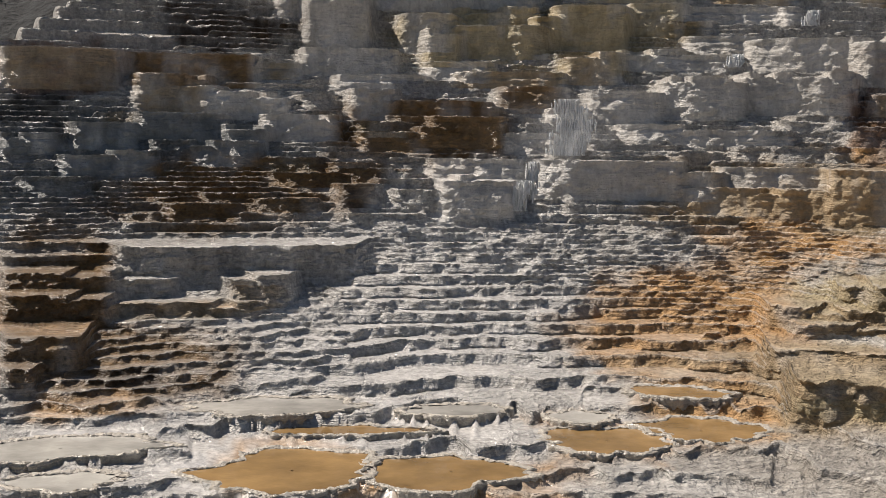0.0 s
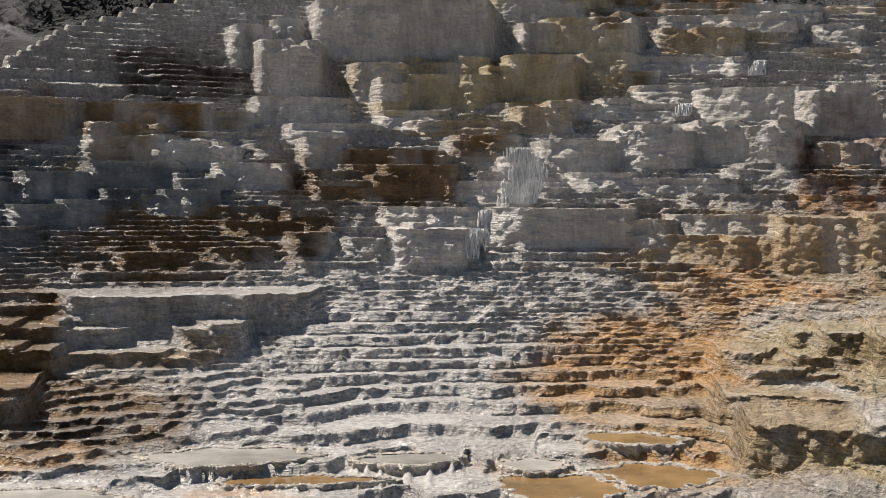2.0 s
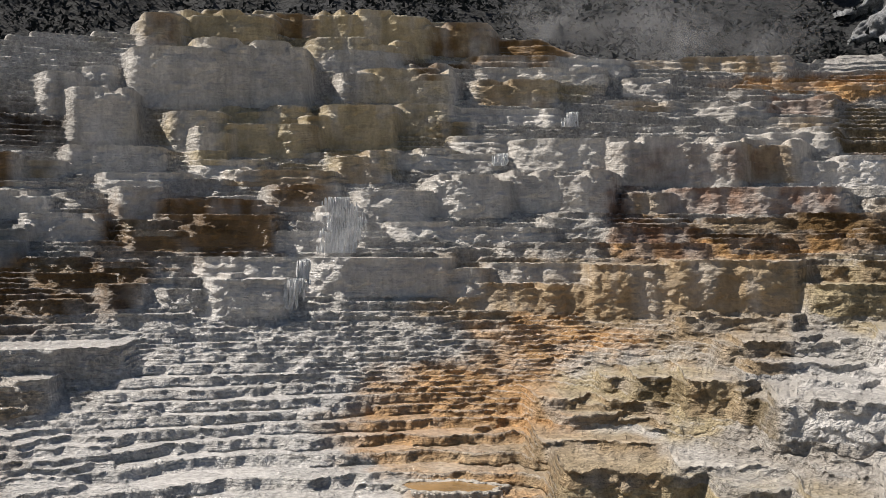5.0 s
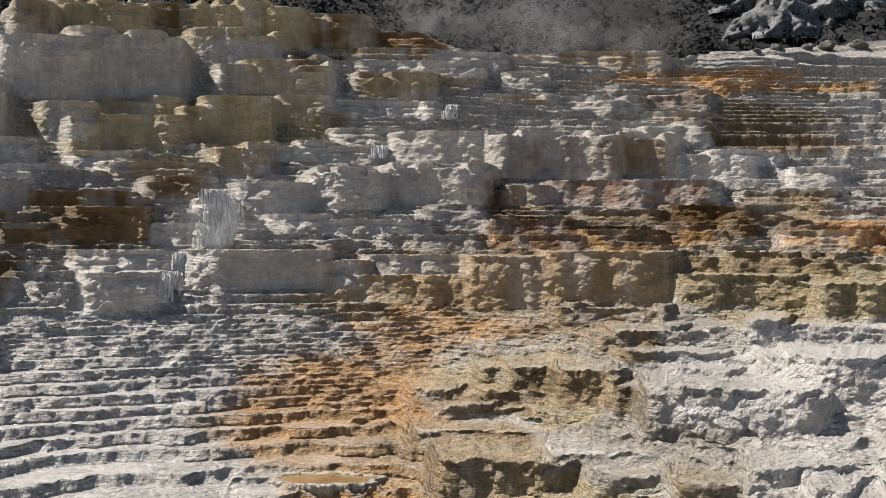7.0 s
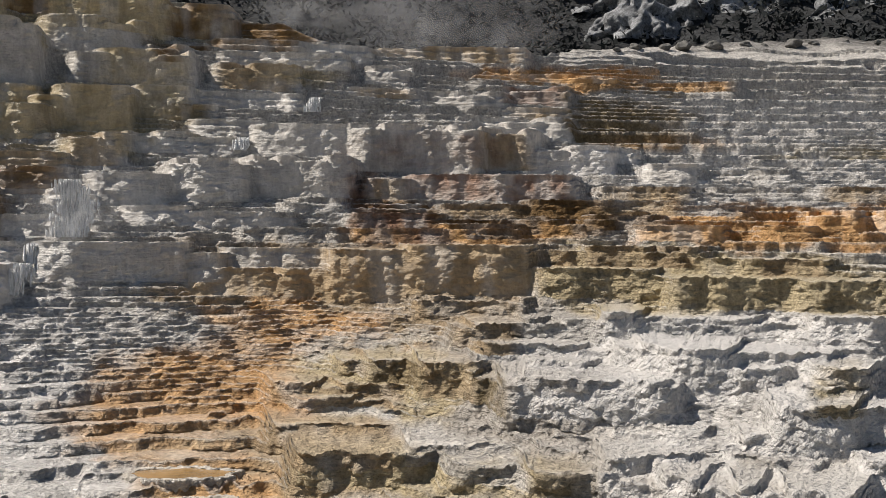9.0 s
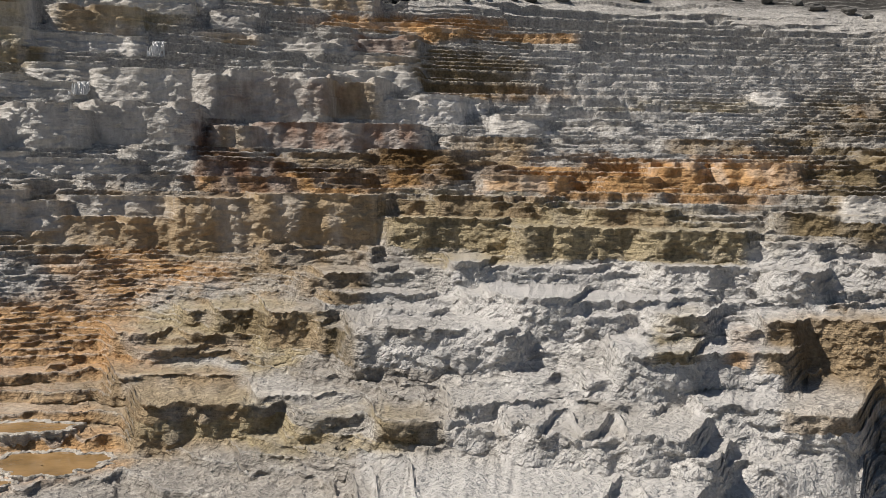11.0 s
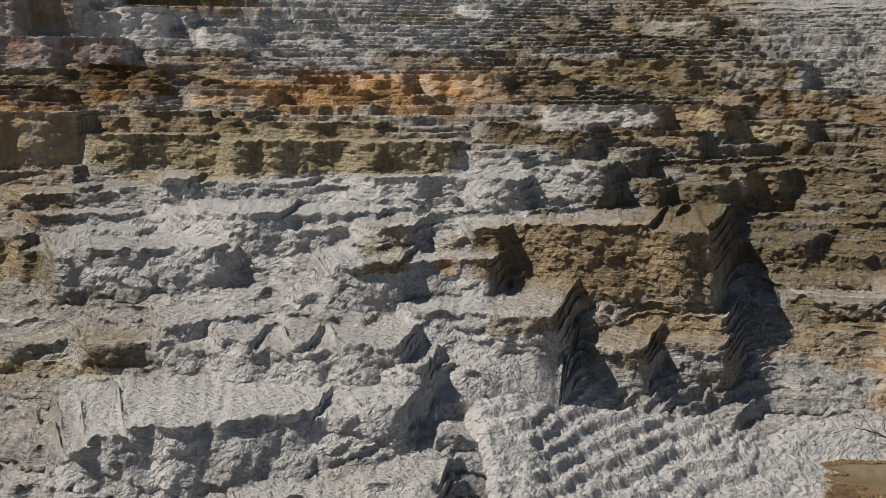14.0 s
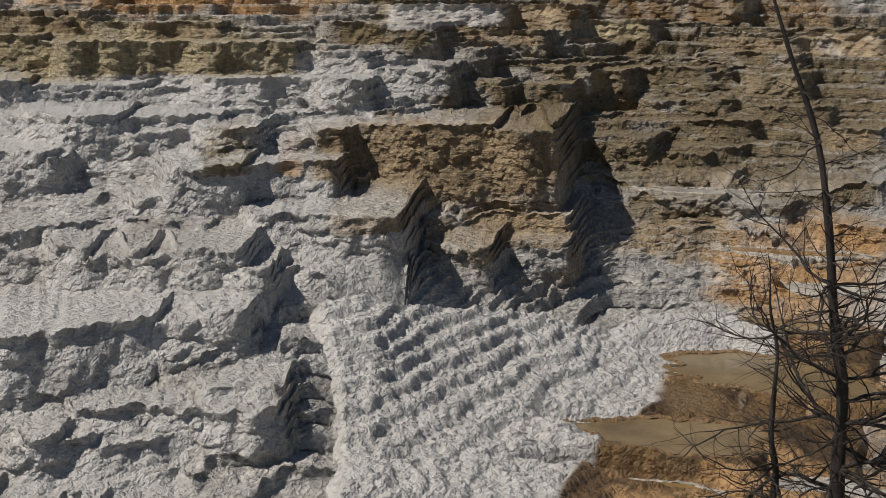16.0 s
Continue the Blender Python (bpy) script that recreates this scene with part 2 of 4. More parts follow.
stain_or_light(34.0, -5.5, 5.3, 1.76, "W")
stain_or_light(20.2, -6.8, 3.8, 1.13, "Y")
stain_or_light(18.5, -10.8, 4.4, 1.16, "Y")
stain_or_light(28.2, 6.6, 2.3, 0.38, "O")
stain_or_light(28.0, 2.6, 3.1, 0.25, "W")
stain_or_light(30.0, 4.5, 2.8, 0.88, "D")
stain_or_light(38.4, 4.4, 6.3, 0.88, "W")
stain_or_light(50.6, 3.7, 2.7, 1.13, "T")
stain_or_light(38.3, 3.3, 4.0, 0.25, "Y")
# pale grey faces tinted white here, to brighten them where they stand shaded
stain_or_light(37.3, 2.1, 8.8, 1.26, "W")
stain_or_light(37.5, 0.3, 7.5, 0.88, "O")
stain_or_light(48.6, 0.7, 5.3, 3.02, "D")
stain_or_light(34.3, -2.4, 8.4, 1.13, "Y")
stain_or_light(38.0, -6.6, 10.1, 3.15, "W")
stain_or_light(19.4, -7.2, 3.8, 1.38, "Y")
stain_or_light(23.0, -11.1, 4.8, 1.13, "Y")
stain_or_light(48.7, -7.3, 5.3, 1.51, "T")
stain_or_light(51.3, -10.7, 3.1, 1.76, "T")
stain_or_light(51.5, -3.9, 2.4, 1.38, "D")
stain_or_light(36.0, -14.1, 12.6, 2.01, "W")
stain_or_light(21.1, -14.0, 5.0, 2.01, "C")
stain_or_light(60.1, -4.4, 7.0, 4.40, "D")
stain_or_light(60.0, -4.5, 7.1, 3.02, "D")
stain_or_light(61.8, -10.4, 5.9, 1.13, "T")
stain_or_light(64.1, -11.5, 3.5, 2.01, "O")
stain_or_light(60.5, -16.4, 3.6, 1.64, "B")
stain_or_light(61.6, -19.5, 7.1, 1.79, "B")
stain_or_light(65.3, -20.1, 3.4, 0.78, "O")
stain_or_light(65.8, -16.1, 2.1, 2.01, "O")
stain_or_light(62.8, -0.7, 2.0, 0.50, "O")
stain_or_light(-14.2, -10.0, 5.3, 1.89, "B")
stain_or_light(-15.0, -10.6, 3.0, 0.50, "K")
stain_or_light(14.4, -10.4, 5.3, 2.14, "T")
stain_or_light(12.4, -11.3, 3.1, 1.51, "O")
stain_or_light(62.3, -4.4, 4.6, 3.90, "D")
stain_or_light(48.5, -7.1, 4.9, 1.82, "T")


def tint_at(az, r, z):
    """Tint of the mineral crust by place: pale travertine with mats of colour and painted shade, wavy at their edges.
    """
    x, y = r * np.sin(np.radians(az)), r * np.cos(np.radians(az))
    phi = np.degrees(np.arctan2(z, r))
    broad = (fractal(x * 0.5, y * 0.5, z * 0.5, 40) - 0.5, fractal(x * 0.6, y * 0.6, z * 0.6, 50) - 0.5)
    close = (fractal(x * 2.6, y * 2.6, z * 2.6, 44) - 0.5, fractal(x * 2.6, y * 2.6, z * 4.0, 54) - 0.5)
    colour = np.broadcast_to(np.array(TINTS["P"]), (*x.shape, 3)).copy()
    fleck = np.clip(0.15 + 1.5 * fractal(x * 3.0, y * 3.0, z * 6.0, 58), 0.35, 0.97)
    for a0, p0, da, dp, code in STAINS_AND_LIGHT:
        near = (np.abs(az - a0) < da * 1.5 + 2) & (np.abs(phi - p0) < dp * 1.5 + 1)
        if not near.any():
            continue
        wa, wp = min(2.2, da), min(1.0, dp)
        u = (az[near] - a0 + wa * (broad[0][near] * 2.2 + close[0][near] * 1.6)) / da
        v = (phi[near] - p0 + wp * (broad[1][near] * 2.0 + close[1][near] * 1.6)) / dp
        d = (np.abs(u) ** 3 + np.abs(v) ** 3) ** (1 / 3)
        w = (np.clip((1.25 - d) / 0.5, 0, 1) * fleck[near])[..., None]
        colour[near] = colour[near] * (1 - w) + np.array(TINTS[code]) * w
    grit = np.clip((np.interp(az, *SCREE) + 0.5 - phi + broad[1] * 0.8) / -0.6, 0, 1)[..., None]
    return colour * (1 - grit) + np.array(TINTS["S"]) * grit

def grid_object(name, points, colour, material, parent=None):
    """One mesh from a grid of points, with its tint."""
    n, m = points.shape[:2]
    mesh = bpy.data.meshes.new(name)
    mesh.vertices.add(n * m)
    mesh.vertices.foreach_set("co", points.reshape(-1).astype(np.float32))
    idx = np.arange(n * m).reshape(n, m)
    quads = np.stack([idx[:-1, :-1], idx[:-1, 1:], idx[1:, 1:], idx[1:, :-1]], -1).reshape(-1, 4)
    mesh.loops.add(quads.size)
    mesh.loops.foreach_set("vertex_index", quads.reshape(-1).astype(np.int32))
    mesh.polygons.add(len(quads))
    mesh.polygons.foreach_set("loop_start", (np.arange(len(quads)) * 4).astype(np.int32))
    mesh.polygons.foreach_set("use_smooth", np.ones(len(quads), bool))
    if colour is not None:
        layer = mesh.attributes.new("tint", "FLOAT_COLOR", "POINT")
        layer.data.foreach_set("color", colour.reshape(-1).astype(np.float32))
    mesh.update()
    mesh.validate()
    mesh.materials.append(material)
    ob = new(name, mesh)
    ob.parent = parent
    return ob


POOLS = [
    (-6.7, 11.70, -3.03, 0.72, 0.74, "A"),
    (0.5, 11.69, -3.04, 0.71, 0.53, "A"),
    (7.5, 12.94, -3.00, 0.62, 0.52, "A"),
    (11.6, 13.57, -2.99, 0.64, 0.52, "A"),
    (-16.7, 12.45, -2.92, 0.92, 0.43, "C"),
    (-16.4, 11.50, -3.00, 0.47, 0.31, "C"),
    (-4.1, 13.06, -2.97, 0.69, 0.21, "A"),
    (-7.6, 13.70, -2.85, 0.78, 0.42, "C"),
    (6.3, 13.79, -2.95, 0.37, 0.31, "C"),
    (0.5, 13.79, -2.91, 0.49, 0.31, "C"),
    (10.6, 14.79, -2.83, 0.52, 0.31, "A"),
    (62.7, 13.52, -3.87, 1.05, 0.65, "D"),
] + [
    (59.4, 11.59, -3.92, 0.73, 0.42, "D"),
    (64.3, 14.83, -3.67, 0.72, 0.21, "D"),
    (63.3, 16.66, -3.19, 0.87, 0.20, "A"),
    (59.6, 18.34, -2.70, 1.28, 0.20, "C"),
    (64.6, 15.91, -3.45, 0.63, 0.22, "C"),
    (58.0, 10.66, -4.09, 0.59, 0.20, "A"),
    (65.6, 11.13, -4.12, 0.45, 0.20, "C"),
    (56.0, 17.76, -2.78, 0.42, 0.20, "C"),
]


# ---- the ledges that stand out of the hillside: azimuths, distance, rim height, height of the face, tint, wetness ----
LEDGES = []


def ledge(a0, a1, r, top, height, code, wet):
    LEDGES.append((a0, a1, r, top, height, code, wet))


ledge(30.20, 38.31, 9.48, -3.23, 0.39, "W", 0)
ledge(32.99, 42.27, 9.63, -3.16, 0.27, "W", 0)
ledge(38.45, 42.18, 10.06, -3.10, 0.25, "W", 0)
ledge(25.44, 36.71, 10.31, -2.71, 0.49, "W", 0)
ledge(54.69, 62.57, 10.67, -3.80, 0.20, "B", 1)
ledge(36.60, 40.49, 10.90, -2.73, 0.25, "W", 0)
ledge(39.36, 41.37, 11.72, -2.54, 0.32, "W", 0)
ledge(31.87, 40.40, 12.02, -2.34, 0.37, "W", 0)
ledge(40.91, 47.03, 12.27, -2.63, 0.25, "W", 0)
ledge(29.19, 31.94, 12.51, -2.42, 0.23, "W", 0)
ledge(26.08, 29.30, 12.60, -2.40, 0.26, "D", 0)
ledge(40.04, 47.14, 12.86, -2.24, 0.52, "W", 0)
ledge(29.25, 35.25, 12.98, -2.29, 0.21, "W", 0)
ledge(22.51, 26.51, 13.27, -2.48, 0.16, "P", 0)
ledge(36.43, 39.93, 13.54, -1.81, 0.48, "W", 0)
ledge(35.20, 39.04, 13.54, -2.10, 0.19, "W", 0)
ledge(48.11, 50.83, 13.79, -2.71, 0.34, "P", 0)
ledge(15.41, 22.46, 13.88, -2.48, 0.33, "Y", 0)
ledge(20.43, 25.70, 14.10, -2.42, 0.14, "P", 0)
ledge(39.63, 44.07, 14.10, -1.90, 0.46, "W", 0)
ledge(-19.14, -17.77, 14.15, -2.45, 0.21, "K", 1)
ledge(36.51, 38.96, 14.64, -1.76, 0.31, "W", 0)
ledge(24.65, 32.32, 14.66, -1.76, 0.45, "W", 0)
ledge(24.66, 32.51, 14.68, -1.85, 0.36, "W", 0)
ledge(50.37, 54.21, 14.71, -2.88, 0.26, "P", 0)
ledge(-19.12, -15.65, 14.78, -2.26, 0.30, "B", 1)
ledge(50.73, 54.13, 14.81, -2.82, 0.33, "P", 0)
ledge(63.15, 67.45, 14.88, -3.53, 0.16, "O", 1)
ledge(38.02, 40.50, 15.26, -1.59, 0.37, "Y", 0)
ledge(34.83, 36.92, 15.36, -1.64, 0.29, "W", 0)
ledge(31.74, 34.71, 15.39, -1.43, 0.54, "W", 0)
ledge(30.75, 34.74, 15.42, -1.45, 0.53, "W", 0)
ledge(41.24, 42.72, 15.47, -1.75, 0.26, "O", 0)
ledge(49.57, 54.10, 15.47, -2.62, 0.27, "T", 0)
ledge(42.59, 44.17, 15.52, -1.65, 0.42, "T", 0)
ledge(14.30, 20.34, 15.58, -2.40, 0.25, "T", 0)
ledge(62.07, 67.29, 15.65, -3.32, 0.17, "O", 1)
ledge(23.27, 25.40, 15.75, -1.84, 0.36, "D", 0)
ledge(43.67, 53.53, 15.79, -1.66, 0.78, "T", 0)
ledge(34.71, 38.20, 15.97, -1.48, 0.27, "W", 0)
ledge(29.76, 32.66, 16.16, -1.53, 0.30, "W", 0)
ledge(35.02, 38.86, 16.20, -1.48, 0.20, "W", 0)
ledge(25.81, 28.53, 16.28, -1.70, 0.20, "P", 0)
ledge(-19.10, -14.69, 16.34, -1.97, 0.33, "B", 1)
ledge(20.84, 23.73, 16.41, -1.74, 0.46, "T", 0)
ledge(15.25, 20.28, 16.63, -2.24, 0.20, "P", 0)
ledge(60.94, 65.11, 16.73, -2.95, 0.20, "O", 1)
ledge(-14.69, -8.37, 16.74, -2.14, 0.15, "D", 1)
ledge(64.63, 67.76, 16.95, -2.86, 0.27, "O", 1)
ledge(23.51, 30.39, 16.98, -1.56, 0.18, "W", 0)
ledge(14.22, 20.50, 17.19, -2.10, 0.24, "T", 0)
ledge(-9.48, -6.75, 17.21, -1.85, 0.39, "T", 1)
ledge(60.39, 63.19, 17.21, -2.70, 0.27, "P", 1)
ledge(-19.08, -14.44, 17.22, -1.77, 0.34, "B", 1)
ledge(56.04, 60.37, 17.30, -2.66, 0.25, "D", 1)
ledge(-14.68, -11.80, 17.37, -1.87, 0.25, "P", 1)
ledge(42.78, 44.97, 17.38, -1.13, 0.46, "W", 0)
ledge(18.62, 21.31, 17.42, -1.85, 0.27, "D", 0)
ledge(37.83, 40.68, 17.57, -1.13, 0.31, "W", 0)
ledge(28.95, 30.53, 17.63, -1.16, 0.42, "W", 0)
ledge(30.41, 34.47, 17.70, -1.29, 0.23, "W", 0)
ledge(28.73, 30.34, 17.71, -1.28, 0.29, "W", 0)
ledge(40.67, 42.76, 17.79, -1.15, 0.30, "W", 0)
ledge(30.08, 32.82, 17.83, -1.23, 0.27, "W", 0)
ledge(32.57, 37.56, 17.91, -1.20, 0.22, "W", 0)
ledge(17.25, 18.73, 18.07, -1.80, 0.29, "T", 0)
ledge(25.47, 28.93, 18.08, -1.32, 0.24, "P", 0)
ledge(61.93, 66.88, 18.11, -2.55, 0.29, "D", 1)
ledge(-14.36, -3.63, 18.19, -1.47, 0.50, "P", 2)
ledge(22.34, 25.47, 18.20, -1.38, 0.30, "T", 0)
ledge(-19.07, -14.44, 18.25, -1.66, 0.20, "B", 1)
ledge(55.25, 57.59, 18.37, -2.52, 0.14, "D", 0)
ledge(56.66, 60.95, 18.40, -2.45, 0.24, "T", 1)
ledge(44.78, 48.71, 18.46, -1.00, 0.46, "W", 0)
ledge(37.24, 41.93, 18.85, -0.69, 0.48, "Y", 0)
ledge(-19.06, -14.43, 18.93, -1.48, 0.20, "B", 1)
ledge(56.37, 59.59, 19.00, -2.31, 0.22, "D", 0)
ledge(53.41, 57.29, 19.01, -2.07, 0.36, "D", 1)
ledge(53.50, 57.27, 19.05, -2.06, 0.37, "D", 0)
ledge(41.82, 44.86, 19.07, -0.87, 0.30, "W", 0)
ledge(31.92, 38.72, 19.09, -0.72, 0.43, "Y", 0)
ledge(48.71, 50.92, 19.15, -1.32, 0.31, "D", 0)
ledge(48.47, 50.80, 19.31, -1.33, 0.28, "D", 0)
ledge(31.85, 37.46, 19.38, -0.69, 0.42, "Y", 0)
ledge(57.28, 60.84, 19.44, -2.21, 0.23, "D", 1)
ledge(50.88, 53.32, 19.71, -1.35, 0.42, "D", 0)
ledge(20.53, 25.55, 19.81, -1.07, 0.29, "T", 0)
ledge(26.14, 31.88, 19.97, -0.67, 0.43, "Y", 0)
ledge(50.78, 53.68, 20.07, -1.38, 0.33, "D", 0)
ledge(53.67, 56.97, 20.10, -1.94, 0.15, "D", 0)
ledge(64.10, 66.63, 20.25, -2.00, 0.30, "T", 1)
ledge(54.05, 58.15, 20.26, -1.93, 0.22, "D", 1)
ledge(42.96, 47.89, 20.28, -0.49, 0.30, "D", 0)
ledge(26.12, 29.16, 20.28, -0.63, 0.42, "Y", 0)
ledge(43.33, 47.88, 20.30, -0.50, 0.29, "D", 0)
ledge(58.15, 61.22, 20.33, -1.96, 0.24, "D", 1)
ledge(48.38, 50.02, 20.34, -0.85, 0.36, "P", 0)
ledge(-4.25, -1.13, 20.37, -1.18, 0.16, "P", 1)
ledge(-12.03, -9.11, 20.46, -1.02, 0.20, "B", 1)
ledge(57.19, 61.00, 20.46, -1.94, 0.20, "D", 0)
ledge(6.03, 10.56, 20.63, -1.20, 0.18, "P", 1)
ledge(-9.11, -5.64, 20.77, -0.92, 0.23, "B", 1)
ledge(20.02, 25.75, 20.78, -0.30, 0.77, "T", 0)
ledge(-0.17, 3.03, 20.78, -0.60, 0.63, "P", 1)
ledge(34.81, 38.66, 20.92, -0.47, 0.21, "T", 0)
ledge(50.45, 53.33, 20.94, -1.17, 0.23, "Y", 0)
ledge(50.26, 53.61, 20.94, -1.13, 0.26, "D", 0)
ledge(-2.14, 0.38, 20.97, -0.82, 0.30, "P", 1)
ledge(-4.65, -3.02, 20.97, -0.69, 0.40, "K", 1)
ledge(-10.57, -7.63, 20.97, -0.84, 0.20, "B", 1)
ledge(16.69, 20.01, 21.01, -0.38, 0.82, "T", 0)
ledge(-0.13, 3.38, 21.02, -0.58, 0.55, "P", 1)
ledge(50.55, 54.44, 21.04, -1.19, 0.25, "D", 0)
ledge(33.52, 35.88, 21.05, -0.47, 0.22, "Y", 0)
ledge(61.15, 64.36, 21.07, -1.78, 0.24, "D", 1)
ledge(31.72, 34.80, 21.16, -0.48, 0.22, "Y", 0)
ledge(56.88, 60.20, 21.20, -1.68, 0.23, "D", 1)
ledge(-18.11, -15.57, 21.28, -0.61, 0.25, "G", 1)
ledge(31.64, 33.63, 21.34, -0.46, 0.21, "Y", 0)
ledge(-3.02, -0.63, 21.38, -0.67, 0.26, "P", 1)
ledge(10.54, 16.69, 21.41, -0.69, 0.47, "T", 0)
ledge(53.31, 56.14, 21.65, -1.24, 0.32, "D", 0)
ledge(4.26, 10.54, 21.66, -0.28, 0.68, "P", 1)
ledge(-7.63, -4.40, 21.74, -0.58, 0.19, "B", 1)
ledge(27.93, 33.13, 21.85, -0.31, 0.30, "T", 0)
ledge(10.66, 12.05, 21.87, -0.50, 0.43, "P", 0)
ledge(47.84, 52.45, 21.87, -0.61, 0.22, "T", 0)
ledge(-16.49, -14.16, 21.94, -0.28, 0.32, "G", 1)
ledge(26.07, 27.93, 21.98, -0.36, 0.29, "T", 0)
ledge(-4.90, -2.40, 21.99, -0.41, 0.27, "B", 1)
ledge(-14.39, -12.49, 22.04, -0.16, 0.43, "G", 1)
ledge(25.74, 27.82, 22.10, -0.37, 0.26, "T", 0)
ledge(-0.64, 4.12, 22.19, -0.31, 0.33, "P", 1)
ledge(61.03, 63.32, 22.20, -1.28, 0.36, "D", 1)
ledge(-7.87, -5.40, 22.34, -0.29, 0.21, "D", 1)
ledge(45.53, 50.58, 22.37, -0.21, 0.34, "P", 0)
ledge(56.30, 60.08, 22.38, -1.22, 0.30, "D", 0)
ledge(56.11, 59.32, 22.42, -1.22, 0.28, "D", 0)
ledge(12.04, 16.54, 22.48, -0.38, 0.33, "P", 0)
ledge(-2.65, -0.64, 22.49, -0.27, 0.22, "P", 1)
ledge(-11.05, -8.12, 22.50, -0.05, 0.37, "G", 1)
ledge(-5.65, -2.40, 22.60, -0.18, 0.24, "B", 1)
ledge(-18.98, -16.48, 22.60, 0.03, 0.33, "G", 1)
ledge(-12.73, -11.29, 22.75, 0.01, 0.29, "G", 1)
ledge(-9.59, -7.87, 22.85, 0.22, 0.49, "G", 1)
ledge(-16.01, -13.44, 22.95, 0.26, 0.43, "G", 1)
ledge(45.43, 53.43, 22.96, -0.18, 0.36, "P", 0)
ledge(-3.53, -1.16, 23.20, 0.12, 0.30, "B", 1)
ledge(-3.70, -1.18, 23.26, 0.17, 0.32, "B", 1)
ledge(-1.18, 2.75, 23.32, 0.26, 0.40, "B", 1)
ledge(60.02, 63.01, 23.32, -1.04, 0.21, "D", 1)
ledge(-13.43, -9.59, 23.35, 0.46, 0.48, "G", 1)
ledge(2.60, 5.34, 23.40, 0.18, 0.37, "P", 1)
ledge(-0.54, 2.71, 23.40, 0.45, 0.58, "B", 1)
ledge(-1.16, 1.10, 23.40, 0.20, 0.31, "B", 1)
ledge(2.75, 5.24, 23.42, 0.17, 0.36, "P", 1)
ledge(30.31, 34.03, 23.44, 0.12, 0.35, "O", 0)
ledge(-8.00, -4.66, 23.55, 0.49, 0.46, "P", 1)
ledge(6.49, 10.26, 23.63, 0.01, 0.20, "P", 1)
ledge(22.28, 25.03, 23.68, -0.03, 0.21, "O", 0)
ledge(17.64, 20.71, 23.70, 0.01, 0.28, "O", 0)
ledge(35.52, 37.76, 23.72, 0.11, 0.23, "O", 0)
ledge(18.26, 22.28, 23.76, -0.04, 0.21, "M", 0)
ledge(50.31, 53.92, 23.78, -0.21, 0.37, "T", 0)
ledge(12.68, 17.36, 23.80, -0.03, 0.23, "P", 1)
ledge(-3.91, -1.29, 23.80, 0.35, 0.25, "D", 1)
ledge(21.68, 25.01, 23.80, 0.03, 0.23, "B", 0)
ledge(59.04, 62.96, 23.83, -0.79, 0.24, "T", 0)
ledge(54.02, 56.89, 23.85, -0.47, 0.36, "D", 0)
ledge(53.89, 56.69, 23.89, -0.49, 0.32, "Y", 0)
ledge(-14.84, -13.19, 23.90, 0.49, 0.22, "D", 0)
ledge(62.95, 66.24, 23.95, -0.70, 0.37, "T", 0)
ledge(-2.63, 0.52, 23.97, 0.42, 0.24, "B", 1)
ledge(37.49, 39.72, 24.08, 0.33, 0.36, "O", 0)
ledge(2.97, 4.71, 24.15, 0.40, 0.26, "P", 1)
ledge(25.24, 29.10, 24.16, 0.15, 0.25, "B", 0)
ledge(2.99, 5.23, 24.17, 0.44, 0.29, "P", 1)
ledge(10.00, 14.52, 24.19, 0.27, 0.32, "P", 1)
ledge(-9.95, -6.89, 24.20, 0.85, 0.48, "P", 0)
ledge(10.01, 15.02, 24.20, 0.26, 0.31, "P", 0)
ledge(7.74, 10.50, 24.28, 0.40, 0.32, "P", 1)
ledge(40.20, 43.86, 24.30, 0.38, 0.39, "O", 0)
ledge(-11.40, -9.83, 24.35, 0.98, 0.53, "P", 0)
ledge(-3.29, -1.55, 24.35, 0.74, 0.37, "B", 0)
ledge(-3.11, -1.67, 24.36, 0.76, 0.38, "B", 0)
ledge(-4.17, -2.17, 24.45, 0.95, 0.53, "P", 0)
ledge(28.47, 31.63, 24.45, 0.24, 0.23, "B", 0)
ledge(28.05, 30.52, 24.48, 0.25, 0.24, "B", 0)
ledge(-13.42, -10.31, 24.49, 1.26, 0.73, "T", 0)
ledge(-1.67, 1.83, 24.50, 0.76, 0.34, "B", 0)
ledge(17.48, 21.51, 24.56, 0.27, 0.24, "B", 0)
ledge(17.51, 21.55, 24.60, 0.25, 0.21, "M", 0)
ledge(-1.67, 2.36, 24.67, 0.79, 0.32, "B", 0)
ledge(-3.95, -2.40, 24.71, 0.95, 0.42, "P", 0)
ledge(43.86, 46.97, 24.71, 0.30, 0.25, "D", 0)
ledge(4.60, 6.47, 24.82, 0.72, 0.33, "P", 1)
ledge(-6.27, -4.66, 24.89, 0.90, 0.29, "P", 0)
ledge(14.52, 17.26, 24.89, 0.47, 0.29, "P", 0)
ledge(6.30, 9.49, 25.00, 0.97, 0.57, "P", 1)
ledge(-18.92, -14.00, 25.03, 1.68, 0.81, "T", 0)
ledge(15.01, 17.31, 25.10, 0.52, 0.27, "P", 0)
ledge(2.32, 4.93, 25.19, 1.13, 0.55, "B", 0)
ledge(21.49, 25.24, 25.22, 0.47, 0.24, "T", 0)
ledge(21.54, 25.23, 25.30, 0.48, 0.22, "T", 0)
ledge(31.48, 34.96, 25.35, 0.47, 0.21, "P", 0)
ledge(-9.95, -5.66, 25.48, 1.05, 0.15, "P", 0)
ledge(2.48, 5.46, 25.52, 1.13, 0.45, "B", 0)
ledge(9.35, 13.00, 25.53, 1.36, 0.83, "P", 1)
ledge(25.23, 32.32, 25.55, 0.53, 0.22, "T", 0)
